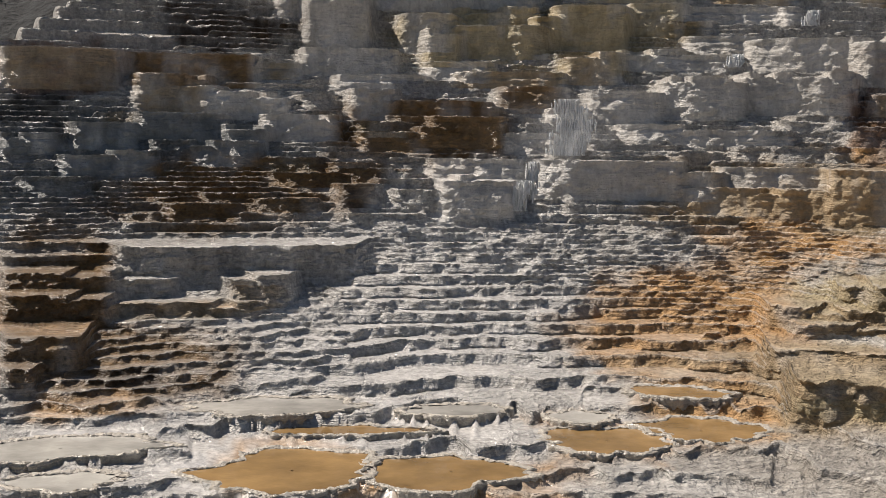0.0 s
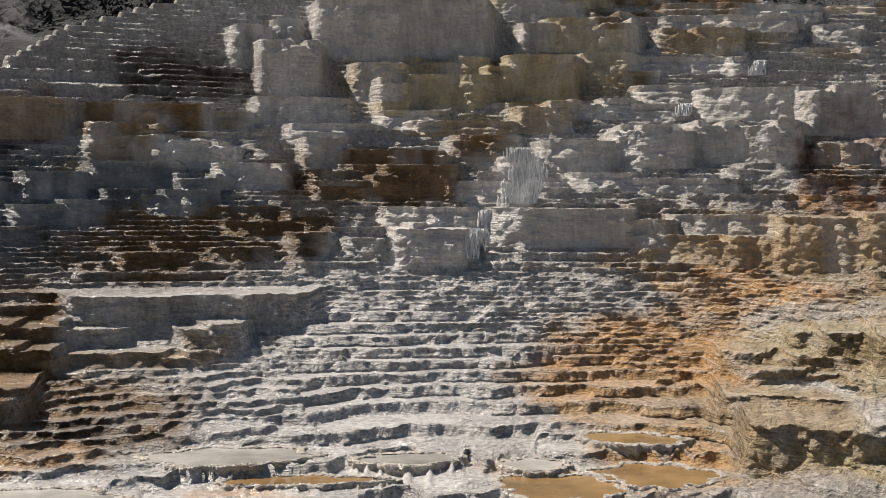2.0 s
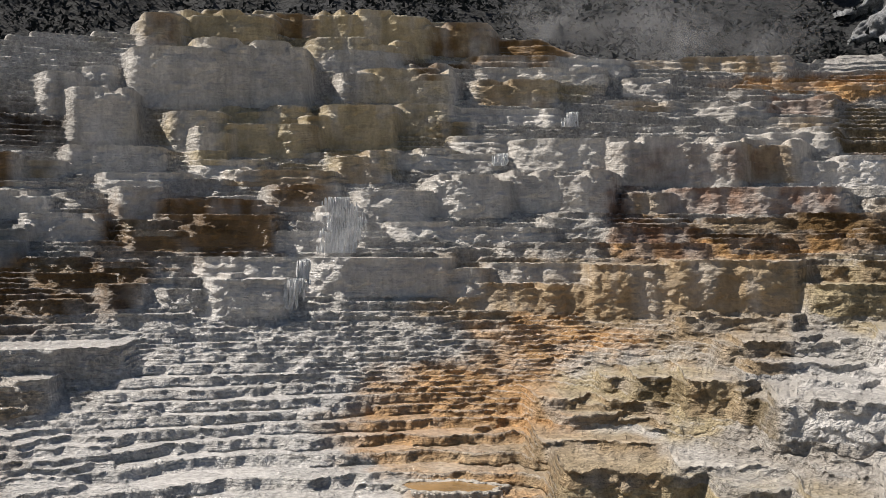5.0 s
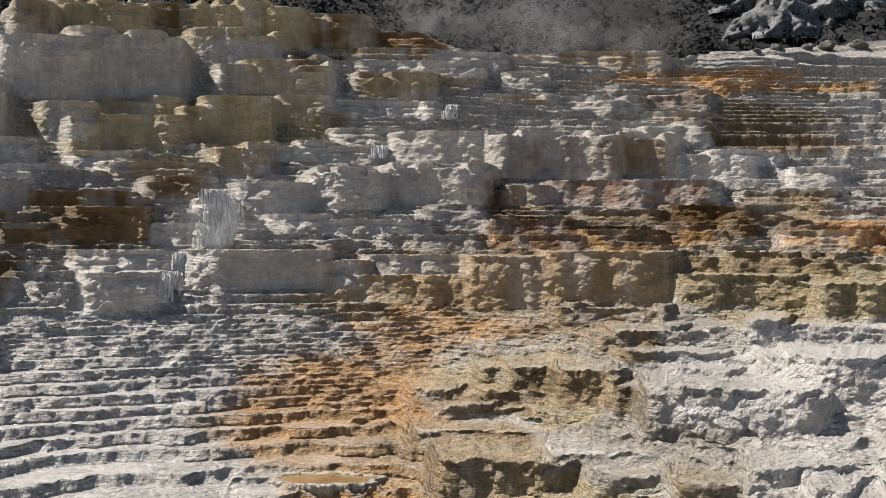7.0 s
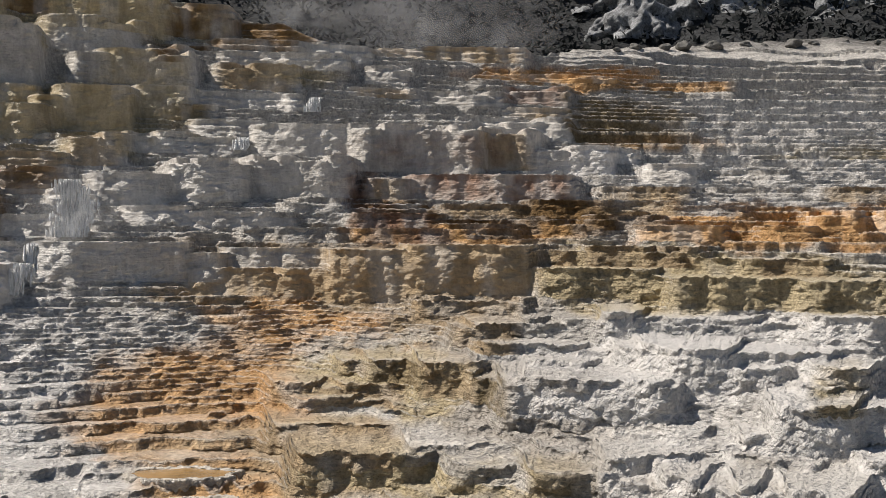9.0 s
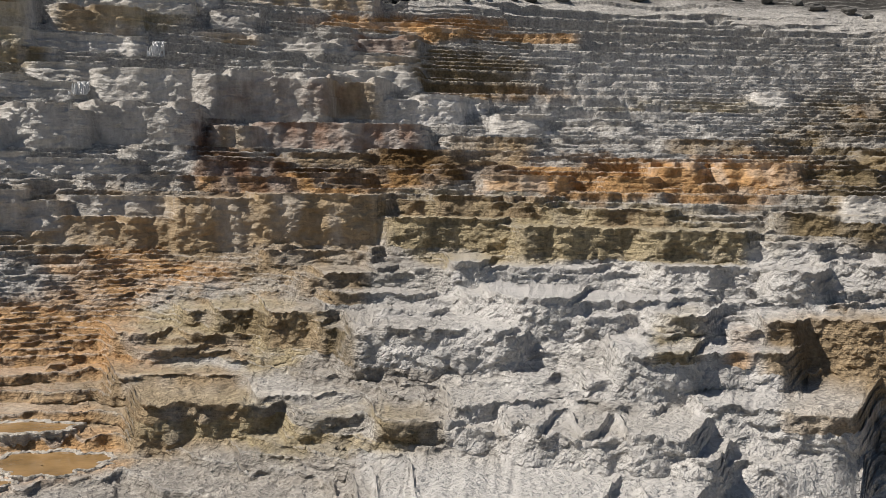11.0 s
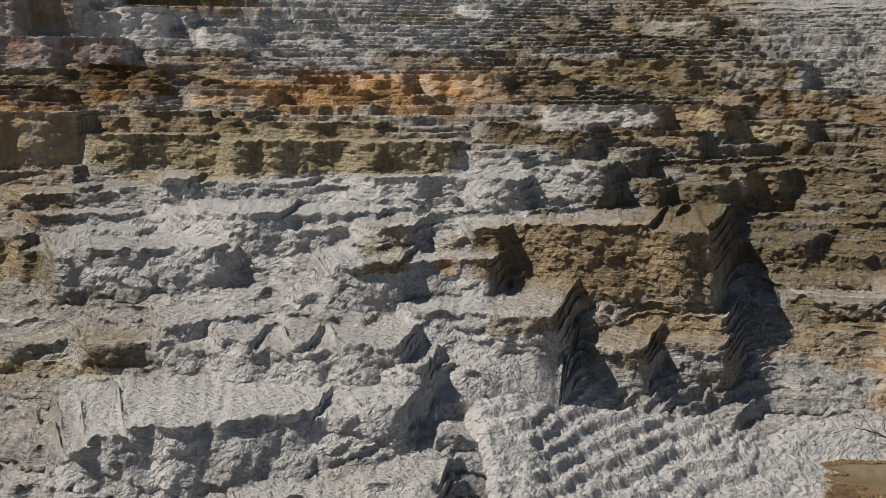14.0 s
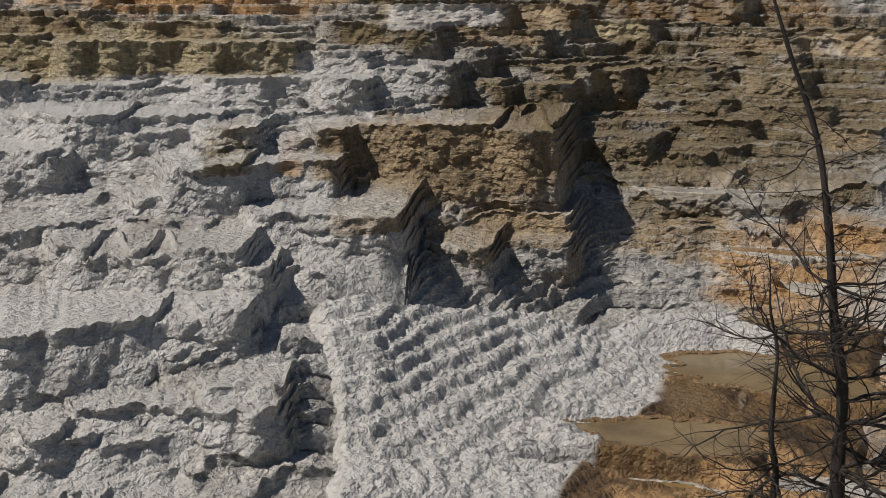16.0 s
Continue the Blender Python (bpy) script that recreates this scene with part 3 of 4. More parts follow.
ledge(25.23, 29.09, 25.56, 0.54, 0.24, "B", 0)
ledge(57.75, 60.62, 25.57, -0.01, 0.52, "B", 0)
ledge(53.09, 57.75, 25.60, 0.08, 0.51, "B", 0)
ledge(-14.00, -8.12, 25.68, 1.73, 0.68, "B", 0)
ledge(46.94, 49.98, 25.87, 0.35, 0.21, "D", 0)
ledge(12.74, 17.61, 25.89, 1.43, 0.86, "P", 0)
ledge(-4.79, -1.93, 25.95, 1.33, 0.33, "P", 0)
ledge(-2.05, 0.50, 25.95, 1.16, 0.20, "P", 0)
ledge(-4.79, -0.81, 25.98, 1.35, 0.36, "P", 0)
ledge(-2.05, 0.57, 26.03, 1.22, 0.25, "P", 0)
ledge(49.76, 53.34, 26.04, 0.22, 0.24, "D", 0)
ledge(18.11, 20.07, 26.14, 1.00, 0.43, "T", 0)
ledge(-8.12, -6.40, 26.27, 1.54, 0.32, "D", 0)
ledge(19.94, 27.53, 26.40, 1.12, 0.54, "M", 0)
ledge(45.96, 51.77, 26.47, 0.70, 0.43, "D", 0)
ledge(0.31, 5.17, 26.53, 1.46, 0.37, "T", 0)
ledge(0.50, 5.20, 26.55, 1.46, 0.35, "T", 0)
ledge(-5.62, -2.18, 26.78, 1.90, 0.54, "P", 0)
ledge(28.42, 32.53, 26.80, 0.90, 0.29, "T", 0)
ledge(-6.28, -2.19, 26.81, 1.87, 0.48, "P", 0)
ledge(-0.73, 0.49, 26.84, 1.63, 0.35, "P", 0)
ledge(-0.81, 2.05, 26.87, 1.65, 0.37, "P", 0)
ledge(28.59, 32.67, 26.93, 0.92, 0.28, "T", 0)
ledge(37.89, 41.83, 27.03, 0.92, 0.30, "T", 0)
ledge(49.42, 56.52, 27.09, 0.68, 0.52, "D", 0)
ledge(32.42, 37.88, 27.15, 0.92, 0.23, "P", 0)
ledge(5.19, 7.70, 27.20, 1.91, 0.64, "T", 0)
ledge(-0.86, 0.61, 27.67, 2.40, 0.78, "Y", 0)
ledge(51.75, 54.86, 27.69, 0.70, 0.40, "D", 0)
ledge(-6.10, -3.39, 28.00, 3.21, 1.27, "P", 0)
ledge(7.69, 10.46, 28.04, 2.08, 0.52, "P", 1)
ledge(2.95, 5.19, 28.07, 1.96, 0.27, "P", 0)
ledge(8.95, 12.72, 28.19, 1.88, 0.31, "P", 1)
ledge(0.48, 4.43, 28.27, 2.59, 0.77, "Y", 0)
ledge(44.47, 48.73, 28.31, 1.02, 0.27, "P", 0)
ledge(17.46, 23.30, 28.33, 2.26, 1.05, "P", 0)
ledge(-1.95, 0.48, 28.50, 2.83, 0.82, "P", 0)
ledge(30.52, 32.62, 28.62, 1.43, 0.41, "P", 0)
ledge(13.22, 18.20, 28.65, 2.30, 0.70, "P", 0)
ledge(30.45, 32.97, 28.74, 1.44, 0.39, "P", 0)
ledge(-7.26, -5.75, 28.89, 3.64, 0.97, "P", 0)
ledge(3.93, 4.93, 28.95, 2.80, 0.72, "D", 0)
ledge(4.68, 7.93, 29.05, 3.07, 0.98, "Y", 0)
ledge(32.86, 36.59, 29.09, 1.38, 0.28, "P", 0)
ledge(10.45, 13.59, 29.41, 2.47, 0.37, "P", 1)
ledge(25.19, 29.04, 29.44, 1.95, 0.69, "W", 0)
ledge(23.05, 25.77, 29.48, 2.27, 0.90, "T", 0)
ledge(0.22, 4.05, 29.66, 3.04, 0.41, "Y", 0)
ledge(-3.64, 0.34, 29.82, 4.40, 1.38, "P", 0)
ledge(7.93, 10.44, 29.98, 3.18, 0.72, "Y", 0)
ledge(-5.41, -4.23, 30.07, 3.91, 0.47, "P", 0)
ledge(9.44, 11.45, 30.13, 2.79, 0.32, "D", 0)
ledge(-1.01, 4.16, 30.41, 4.75, 1.57, "P", 0)
ledge(27.37, 30.05, 30.61, 1.96, 0.40, "W", 0)
ledge(10.43, 15.20, 31.21, 3.28, 0.37, "P", 1)
ledge(5.41, 6.91, 31.35, 4.07, 0.69, "P", 0)
ledge(6.41, 10.55, 31.65, 4.23, 0.83, "Y", 0)
ledge(15.45, 22.80, 31.70, 2.78, 0.25, "P", 1)
ledge(-3.18, -1.38, 31.80, 5.46, 0.95, "B", 0)
ledge(23.12, 27.09, 32.26, 2.75, 0.53, "P", 0)
ledge(11.43, 15.06, 32.36, 4.05, 0.61, "T", 0)
ledge(45.56, 46.98, 32.42, 1.89, 0.27, "B", 0)
ledge(23.03, 27.02, 32.58, 2.78, 0.47, "P", 0)
ledge(48.62, 52.51, 32.60, 1.87, 0.35, "D", 0)
ledge(8.66, 10.17, 32.84, 4.54, 0.55, "B", 0)
ledge(-1.51, 2.53, 32.93, 5.92, 0.86, "Y", 0)
ledge(4.15, 8.53, 32.99, 5.22, 0.87, "P", 0)
ledge(41.67, 43.12, 33.29, 2.28, 0.33, "W", 0)
ledge(17.42, 20.37, 33.68, 3.74, 0.34, "T", 1)
ledge(11.55, 17.17, 33.75, 4.54, 0.44, "P", 0)
ledge(8.40, 11.42, 34.08, 4.80, 0.24, "B", 0)
ledge(2.40, 4.63, 34.11, 6.01, 0.65, "B", 0)
ledge(4.58, 9.40, 34.27, 6.13, 1.16, "Y", 0)
ledge(24.21, 27.01, 34.29, 3.25, 0.33, "T", 0)
ledge(20.37, 24.21, 34.30, 3.72, 0.43, "P", 0)
ledge(18.15, 19.99, 34.73, 4.41, 0.50, "P", 1)
ledge(11.04, 15.17, 34.97, 5.05, 0.31, "B", 0)
ledge(9.27, 12.16, 35.18, 6.05, 1.00, "B", 0)
ledge(15.17, 18.15, 35.55, 5.08, 0.47, "P", 1)
ledge(23.96, 27.00, 35.59, 4.02, 0.57, "M", 0)
ledge(19.87, 23.96, 35.69, 4.19, 0.26, "P", 0)
ledge(12.03, 16.16, 36.22, 5.73, 0.49, "B", 0)
ledge(23.48, 28.99, 37.67, 4.63, 0.35, "O", 0)
ledge(18.14, 25.12, 37.74, 5.33, 0.42, "T", 0)
ledge(29.95, 34.24, 38.84, 4.41, 0.28, "O", 0)


# ---- the terraced hillside ----
def shoreline(q, seed):
    """How far a pool reaches in each direction, about 1."""
    return 1.05 + 0.9 * (fractal(np.cos(q) * 1.5 + seed, np.sin(q) * 1.5, 0.0, 91) - 0.5) + 0.3 * (value(np.cos(q) * 5 + seed, np.sin(q) * 5, 0.0, 92) - 0.5)


def pool_seed(az, r):
    return int(az * 31 + r * 17) % 997


def bed_pools(A, R, Z):
    """Sinks the pools' beds and levels their banks to the water."""
    for a0, r0, z0, half_w, half_d, _ in POOLS:
        dx, dy = np.radians(A - a0) * r0 / half_w, (R - r0) / half_d
        near = (np.abs(dx) < 3.2) & (np.abs(dy) < 3.2)
        if not near.any():
            continue
        d = np.hypot(dx[near], dy[near]) / shoreline(np.arctan2(dy[near], dx[near]), pool_seed(a0, r0))
        want = z0 + 0.004 - 0.06 * np.clip((1.0 - d) / 0.08, 0, 1)
        high, low = np.clip((1.5 - d) / 0.45, 0, 1), np.clip((1.25 - d) / 0.2, 0, 1)
        high, low = high * high * (3 - 2 * high), low * low * (3 - 2 * low)
        here = Z[near]
        Z[near] = here + (want - here) * np.where(here > want, high, low)
    return Z


def mound_mask(az, r):
    inner = np.interp(az, [40, 46, 52, 58, 67], [12.1, 12.9, 14.0, 15.2, 15.5])
    west = np.interp(r, [8.5, 10, 11, 12, 13], [43.5, 43.5, 43, 42, 45])
    return np.clip((az - west) / 1.5, 0, 1) * np.clip((68 - az) / 1.0, 0, 1) * np.clip((inner - r) / 0.5, 0, 1)


def white_mound():
    """Knobbly dry crust that spreads in low rounded tiers below the ledges, with wet mats beside it."""
    az = np.arange(40.5, 68.51, 0.07)
    r = 8.0 * (17.0 / 8.0) ** np.linspace(0, 1, 380)
    A, R = np.meshgrid(az, r)
    base = np.zeros_like(A)
    for i, a in enumerate(az):
        rf, zf = flank(a)
        base[:, i] = np.interp(r, rf, zf) - np.maximum(rf[0] - r, 0) * 0.12
    x, y = R * np.sin(np.radians(A)), R * np.cos(np.radians(A))
    edge = np.interp(R, [8, 9.8, 10.5, 11.6, 12.4, 13.2, 13.8, 14.6, 15.2, 16], [54.0, 54.6, 54.9, 56.7, 58.6, 58.2, 62.0, 63.0, 62.5, 61.0])
    mat_side = np.clip((A - edge + 1.6 * (fractal(x * 1.6, y * 1.6, 0.0, 131) - 0.5)) / 0.4, 0, 1)
    u = base + (0.34 - 0.24 * mat_side) * (fractal(x * 0.45, y * 0.45, 0.0, 121) - 0.5) + (0.11 - 0.07 * mat_side) * (value(x * 1.3, y * 1.3, 0.0, 123) - 0.5) + 0.012 * (fractal(x * 6.0, y * 6.0, 0.0, 124) - 0.5)
    Z = np.zeros_like(u)
    wide = np.clip((fractal(x * 0.7, y * 0.7, 3.0, 125) - 0.46) / 0.05, 0, 1) * (1 - mat_side)
    for step, share in ((0.05, 1 - wide), (0.10, wide)):
        q = u / step
        f = q - np.floor(q)
        climb = np.clip((f - 0.66) / 0.28, 0, 1)
        Z += share * ((np.floor(q) + climb ** 0.7) * step * 0.75 + u * 0.25)
    n2, n3 = fractal(x * 6.5, y * 6.5, 0.0, 127), value(x * 22, y * 22, 0.0, 129)
    knob = np.abs(value(x * 9, y * 9, 0.0, 137) - 0.5) * 2
    Z = Z + (0.05 * (n2 - 0.5) + 0.03 * (n3 - 0.5) + 0.03 * (knob - 0.5)) * (1 - 0.88 * mat_side)
    Z = Z + 0.02 - 0.35 * (1 - mound_mask(A, R))
    Z = bed_pools(A, R, Z)
    tint = tint_at(A, R, Z)
    # bacterial mats colour the wet flats beside the crust
    patch = fractal(x * 1.1, y * 1.1, 0.0, 133)[..., None]
    mats = np.array(TINTS["B"]) + (np.array(TINTS["O"]) - np.array(TINTS["B"])) * np.clip((patch - 0.42) / 0.25, 0, 1)
    mats = mats + (np.array(TINTS["K"]) - mats) * np.clip((0.47 - fractal(x * 2.3, y * 2.3, 0.0, 135)) / 0.12, 0, 0.8)[..., None]
    chalk = tint * 0.15 + np.array(TINTS["W"]) * 0.86
    w = mat_side[..., None]
    tint = (tint + (chalk - tint) * np.clip((A - 36) / 5, 0, 1)[..., None]) * (1 - w) + mats * w
    ob = grid_object("white_mound", place(A, R, Z), np.concatenate([tint, 0.05 + 0.8 * w], -1), CRUST)
    return tagged(ob, "knobbly chalk-white travertine crust in low broken tiers", "rock crust", kind="structure")


def piece(name, points, colour, quads, material, parent, shift):
    """One mesh from some faces of the hill's grid."""
    used, inverse = np.unique(quads, return_inverse=True)
    mesh = bpy.data.meshes.new(name)
    mesh.vertices.add(len(used))
    mesh.vertices.foreach_set("co", (points[used] - shift).reshape(-1).astype(np.float32))
    mesh.loops.add(quads.size)
    mesh.loops.foreach_set("vertex_index", inverse.reshape(-1).astype(np.int32))
    mesh.polygons.add(len(quads))
    mesh.polygons.foreach_set("loop_start", (np.arange(len(quads)) * 4).astype(np.int32))
    mesh.polygons.foreach_set("use_smooth", np.ones(len(quads), bool))
    layer = mesh.attributes.new("tint", "FLOAT_COLOR", "POINT")
    layer.data.foreach_set("color", colour[used].reshape(-1).astype(np.float32))
    mesh.update()
    mesh.validate()
    mesh.materials.append(material)
    ob = new(name, mesh)
    ob.parent = parent
    return ob


def hillside():
    """Level treads behind rims that follow the contours of an uneven slope, with the ledges as steep faces in it."""
    az = np.arange(-25, 71.01, 0.08)
    cols = len(az)
    keys = sorted(FLANKS)
    table = np.array([np.interp(az, keys, [np.interp(p, PHI, FLANKS[k]) for k in keys]) for p in FINE_PHI])
    crest_phi = np.interp(az, *CREST) + 0.35 * (fractal(az / 2.5, 0.0, 0.0, 90) - 0.5)
    heights = table * np.tan(np.radians(FINE_PHI))[:, None]
    crest = np.array([np.interp(crest_phi[i], FINE_PHI, heights[:, i]) for i in range(cols)])
    levels = [-4.5]
    while levels[-1] < 7.6:
        levels.append(levels[-1] + float(np.interp(levels[-1], [-4.5, -2.2, -1.2, 0, 3, 7], [0.058, 0.058, 0.070, 0.095, 0.14, 0.18])))
    levels = np.array(levels)
    count = len(levels)
    rg = 7.5 * (70 / 7.5) ** np.linspace(0, 1, 860)
    even_g = np.zeros((len(rg), cols))
    for i in range(cols):
        even_g[:, i] = np.minimum(np.interp(rg, table[:, i], heights[:, i]), crest[i]) - np.maximum(table[0, i] - rg, 0) * 0.12
    A, R = np.meshgrid(az, rg)
    x, y = R * np.sin(np.radians(A)), R * np.cos(np.radians(A))
    slope = np.clip(np.gradient(even_g, axis=0) / np.gradient(rg)[:, None], 0, 1)
    amp = np.clip(0.05 + 0.22 * slope, 0.05, 0.16) * np.interp(R, [18, 22], [1.0, 0.6])
    u = even_g + amp * (1.6 * (fractal(x * 0.45, y * 0.45, 0.0, 141, 2) - 0.5) + 1.0 * (fractal(x * 1.7, y * 1.7, 0.0, 143, 2) - 0.5) + 0.5 * (value(x * 6.0, y * 6.0, 0.0, 145) - 0.5))
    # each ledge is a steep face that swells out of the slope and swings back into it at both ends
    spans, loose, faces = [], np.zeros((count, cols), bool), []
    for seed, (a0, a1, r, top, height, code, wet) in enumerate(LEDGES):
        rng = random.Random(seed)
        a0, a1 = a0 - 0.15, a1 + 0.15
        low, mid, width = min(height, 0.8), 0.5 * (a0 + a1), radians(a1 - a0) * r
        grow = 0.01 + 0.10 / max(width, 0.5)
        c0, c1 = (int(np.clip((v + 25) / 0.08, 0, cols - 1)) for v in (mid - (a1 - mid) * (1 + grow), mid + (a1 - mid) * (1 + grow)))
        if c1 - c0 < 4:
            continue
        top_k = int(np.argmin(np.abs(levels - top)))
        s = (az[c0:c1] - mid) / (a1 - mid)
        along = radians(1) * (az[c0:c1] - mid) * r + seed * 13.7
        over = np.clip((np.abs(s) - 0.97) / (0.03 + grow), 0, 1)
        wall_r = r + np.clip(np.abs(s), 0, 1.0) ** rng.uniform(4.0, 9.0) * (0.5 * low if code == "W" and r < 20 else 0.08 + 0.22 * low) + over * 0.3 * low + (fractal(along / 1.1, seed, 0.0, 61) - 0.5) * min(0.6, 0.25 * width) + rng.uniform(-1, 1) * s * min(0.06 * width, 0.25)
        wall_r = wall_r - lobes(along / (0.28 + 0.5 * low), seed, 65) * (0.03 + 0.18 * low) * np.clip(1.7 * value(along / 0.9, seed, 4.0, 68) - 0.2, 0.1, 1)
        thin = 0.10 if r > 20.5 and height > 0.3 else 0.5 if code == "W" else 0.3
        wall = np.maximum(height * thin * (0.3 + 1.4 * value(along / 0.7, seed, 6.0, 70)), 0.006 * r)
        lo, hi = top - height, levels[top_k] + 0.004
        worn = (fractal(along / 0.8, seed, 8.0, 72) - 0.62).clip(0) * (0.9 if code == "W" and r < 20 else 0.3) * height
        rise = (hi - lo) * (1 - over ** 1.4 * rng.uniform(0.7, 1.1)) - (worn if wet != 2 else 0)
        out = rg[:, None] - wall_r[None, :]
        block = u[:, c0:c1]
        before = (out < 0) & (out > -0.35) & (over < 0.3)[None, :]
        block[before] = np.minimum(block, lo + 0.05)[before]
        faces.append((c0, c1, out, lo, rise, wall))
        base_k = min(int(np.searchsorted(levels, lo + 0.03)), top_k)
        i0, i1 = int(np.clip((a0 + 25) / 0.08, 0, cols - 2)), int(np.clip((a1 + 25) / 0.08, 0, cols - 1))
        loose[max(base_k - 1, 0):top_k + 2, c0:c1] = True
        spans.append((seed, i0, i1, base_k, top_k))
    for c0, c1, out, lo, rise, wall in faces:
        block, behind = u[:, c0:c1], out >= 0
        block[behind] = np.maximum(block, lo + rise[None, :] * np.clip(out / wall[None, :], 0, 1))[behind]
    u = np.maximum.accumulate(u + np.arange(len(rg))[:, None] * 2e-5, axis=0)
    rim = np.array([np.interp(levels, u[:, i], rg, right=70.0) for i in range(cols)]).T
    rim = np.maximum.accumulate(rim + np.arange(count)[:, None] * 0.002, axis=0)
    # some levels run together into taller steps
    k = np.arange(count)[:, None]
    xr = rim * np.radians(az)[None, :]
    coarse = fractal(xr / 4.0 + 40, k * 0.09, 0.0, 151) + 0.14 * np.clip((az - 16) / 12, 0, 1)[None, :] * (levels < -0.6)[:, None] - 0.16 * np.clip((16 - az) / 4, 0, 1)[None, :] * (levels < -1.6)[:, None]
    group = np.where(loose, 1, np.where(coarse > 0.64, 3, np.where(coarse > 0.48, 2, 1)))
    above = np.maximum.accumulate(levels[np.clip((k // group) * group, 0, count - 1)], axis=0)
    below = np.concatenate([np.full((1, cols), -4.56), above[:-1]])
    above, below = (np.apply_along_axis(soften, 1, np.minimum(v, crest[None, :] + 0.02), 1) for v in (above, below))
    # drapery: rounded lobes and fine flutes that run on from level to level
    drape = lobes(xr / 0.5, k * 0.08, 17) * 0.075 * value(xr / 1.3, k * 0.15, 2.0, 18) + lobes(xr / 0.11, k * 0.12, 19) * 0.016
    rim = rim - drape
    rim = np.maximum.accumulate(rim, axis=0)
    for i in range(count):
        rim[i] = soften(rim[i], 12 if levels[i] < -1.2 else 7)
    rows_r, rows_z, rows_f = [np.full(cols, 4.0)], [np.full(cols, -4.56)], [np.zeros(cols)]
    for i in range(count):
        r0, lo, hi = rim[i], below[i], above[i]
        rise = np.maximum(hi - lo, 0)
        some = np.clip(rise / 0.04, 0, 1)
        nxt = rim[i + 1] if i + 1 < count else r0 + 3.0
        gap = nxt - r0
        open_tread = np.clip((gap - 0.05) / 0.12, 0, 1)
        free_foot = np.clip((r0 - (rim[i - 1] if i else r0 - 1) - 0.05) / 0.15, 0, 1)
        inner = rim[i - 1] + 0.004 if i else r0 - 1.0
        soft = 0.15 + 1.0 * np.clip((-0.8 - levels[i]) / 1.2, 0, 1) * (0.5 + fractal(xr[i] / 1.2, i * 0.3, 0.0, 23))
        bead = some * open_tread * value(xr[i] / 0.07, i, 7.0, 15) * 0.02
        # where levels crowd together they make one even face, else each has its own tread
        dip = np.minimum(0.02, 0.25 * rise) * open_tread
        lip = np.minimum(0.035, gap * 0.25)
        stair = [(np.maximum(r0 - out * free_foot * soft * np.minimum(rise, 0.4), np.minimum(inner, r0)), lo + (rise + bead) * t, 1.0 if t < 0.95 else 0.5) for t, out in ((0.0, 1.0), (0.3, 0.52), (0.72, 0.14), (1.0, 0.0))]
        stair += [(r0 + lip, hi + bead * 0.8, 0.5), (r0 + gap * 0.3, hi - dip, 0.0), (r0 + gap * 0.62, hi - dip, 0.0)]
        for n, (sr, sz, sf) in enumerate(stair):
            t = n / 7
            rows_r.append(sr * open_tread + (r0 + gap * t) * (1 - open_tread)), rows_z.append(sz * open_tread + (lo + rise * t) * (1 - open_tread)), rows_f.append(some * (sf * open_tread + 1 - open_tread))
    R, Z, face = np.array(rows_r), np.array(rows_z), np.array(rows_f)
    A = np.broadcast_to(az, R.shape)
    phi = np.degrees(np.arctan2(Z, R))
    grit = np.clip((phi + 0.8 - np.interp(A, *SCREE)) / 0.8, 0, 1)
    R = np.where(grit > 0, np.maximum.accumulate(R, axis=0), R)
    x, y = R * np.sin(np.radians(A)), R * np.cos(np.radians(A))
    even = np.array([np.interp(R[:, i], rg, even_g[:, i]) for i in range(cols)]).T
    # gravel slope beyond the terraces: smooth, no steps
    Z = Z * (1 - grit) + (even + 0.30 * (fractal(x * 0.5, y * 0.5, 0.0, 21) - 0.5) + 0.16 * (fractal(x * 2.0, y * 2.0, 0.0, 22) - 0.5)) * grit
    Z = Z + mound_mask(A, R) * (even - 0.16 - Z)
    n1, n2 = fractal(x * 2.2, y * 2.2, Z * 3.0, 25), fractal(x * 8, y * 8, Z * 11, 29)
    n3 = value(x * 24, y * 24, Z * 18, 33)
    dry = np.clip((A - 11) / 4, 0, 1)
    smooth = np.clip((R - 19) / 3, 0, 1) * np.clip((48 - A) / 6, 0, 1)
    R = R + face * ((n1 - 0.5) * (0.12 + 0.08 * dry * (1 - smooth)) + (n2 - 0.5) * (0.15 - 0.05 * smooth) + (n3 - 0.5) * (0.045 - 0.02 * smooth))
    Z = Z + ((n1 - 0.5) * 0.06 * dry * (1 - smooth) + (n2 - 0.5) * (0.012 + 0.06 * dry * (1 - smooth)) + (n3 - 0.5) * (0.006 + 0.018 * dry + 0.02 * face)) * (1 - grit)
    Z = bed_pools(A, R, Z)
    tint = tint_at(A, R, Z)
    # sunlit look painted in: rims and dry treads get a paler tint
    lit_tops = (((face > 0.4) & (face < 0.62)) * 0.5 + (face < 0.3) * 0.16 * dry * (A < 47) * (1 - grit))[..., None]
    tint = tint * (1 - lit_tops) + np.array([0.58, 0.55, 0.51]) * lit_tops
    wet = np.clip(1.1 - np.abs(A - 3) / 13, 0, 1) * np.clip((7 - phi) / 3, 0, 1)
    wet = np.maximum(wet, np.clip((A - 56) / 4, 0, 1))
    wet = np.maximum(wet, np.clip((-7 - A) / 3, 0, 1) * np.clip((8 - phi) / 2, 0, 1))
    film = (face < 0.3) * np.clip((14 - A) / 3, 0, 1) * np.clip(3 * fractal(x * 0.9, y * 0.9, 0.0, 37) - 0.7, 0, 1) * np.clip((-3 - phi) / 2, 0, 1)
    milk = np.array([0.50, 0.48, 0.45])
    tint = tint + (milk - tint) * (0.35 * film)[..., None]
    wet = np.maximum(wet * 0.8, 1.6 * film)
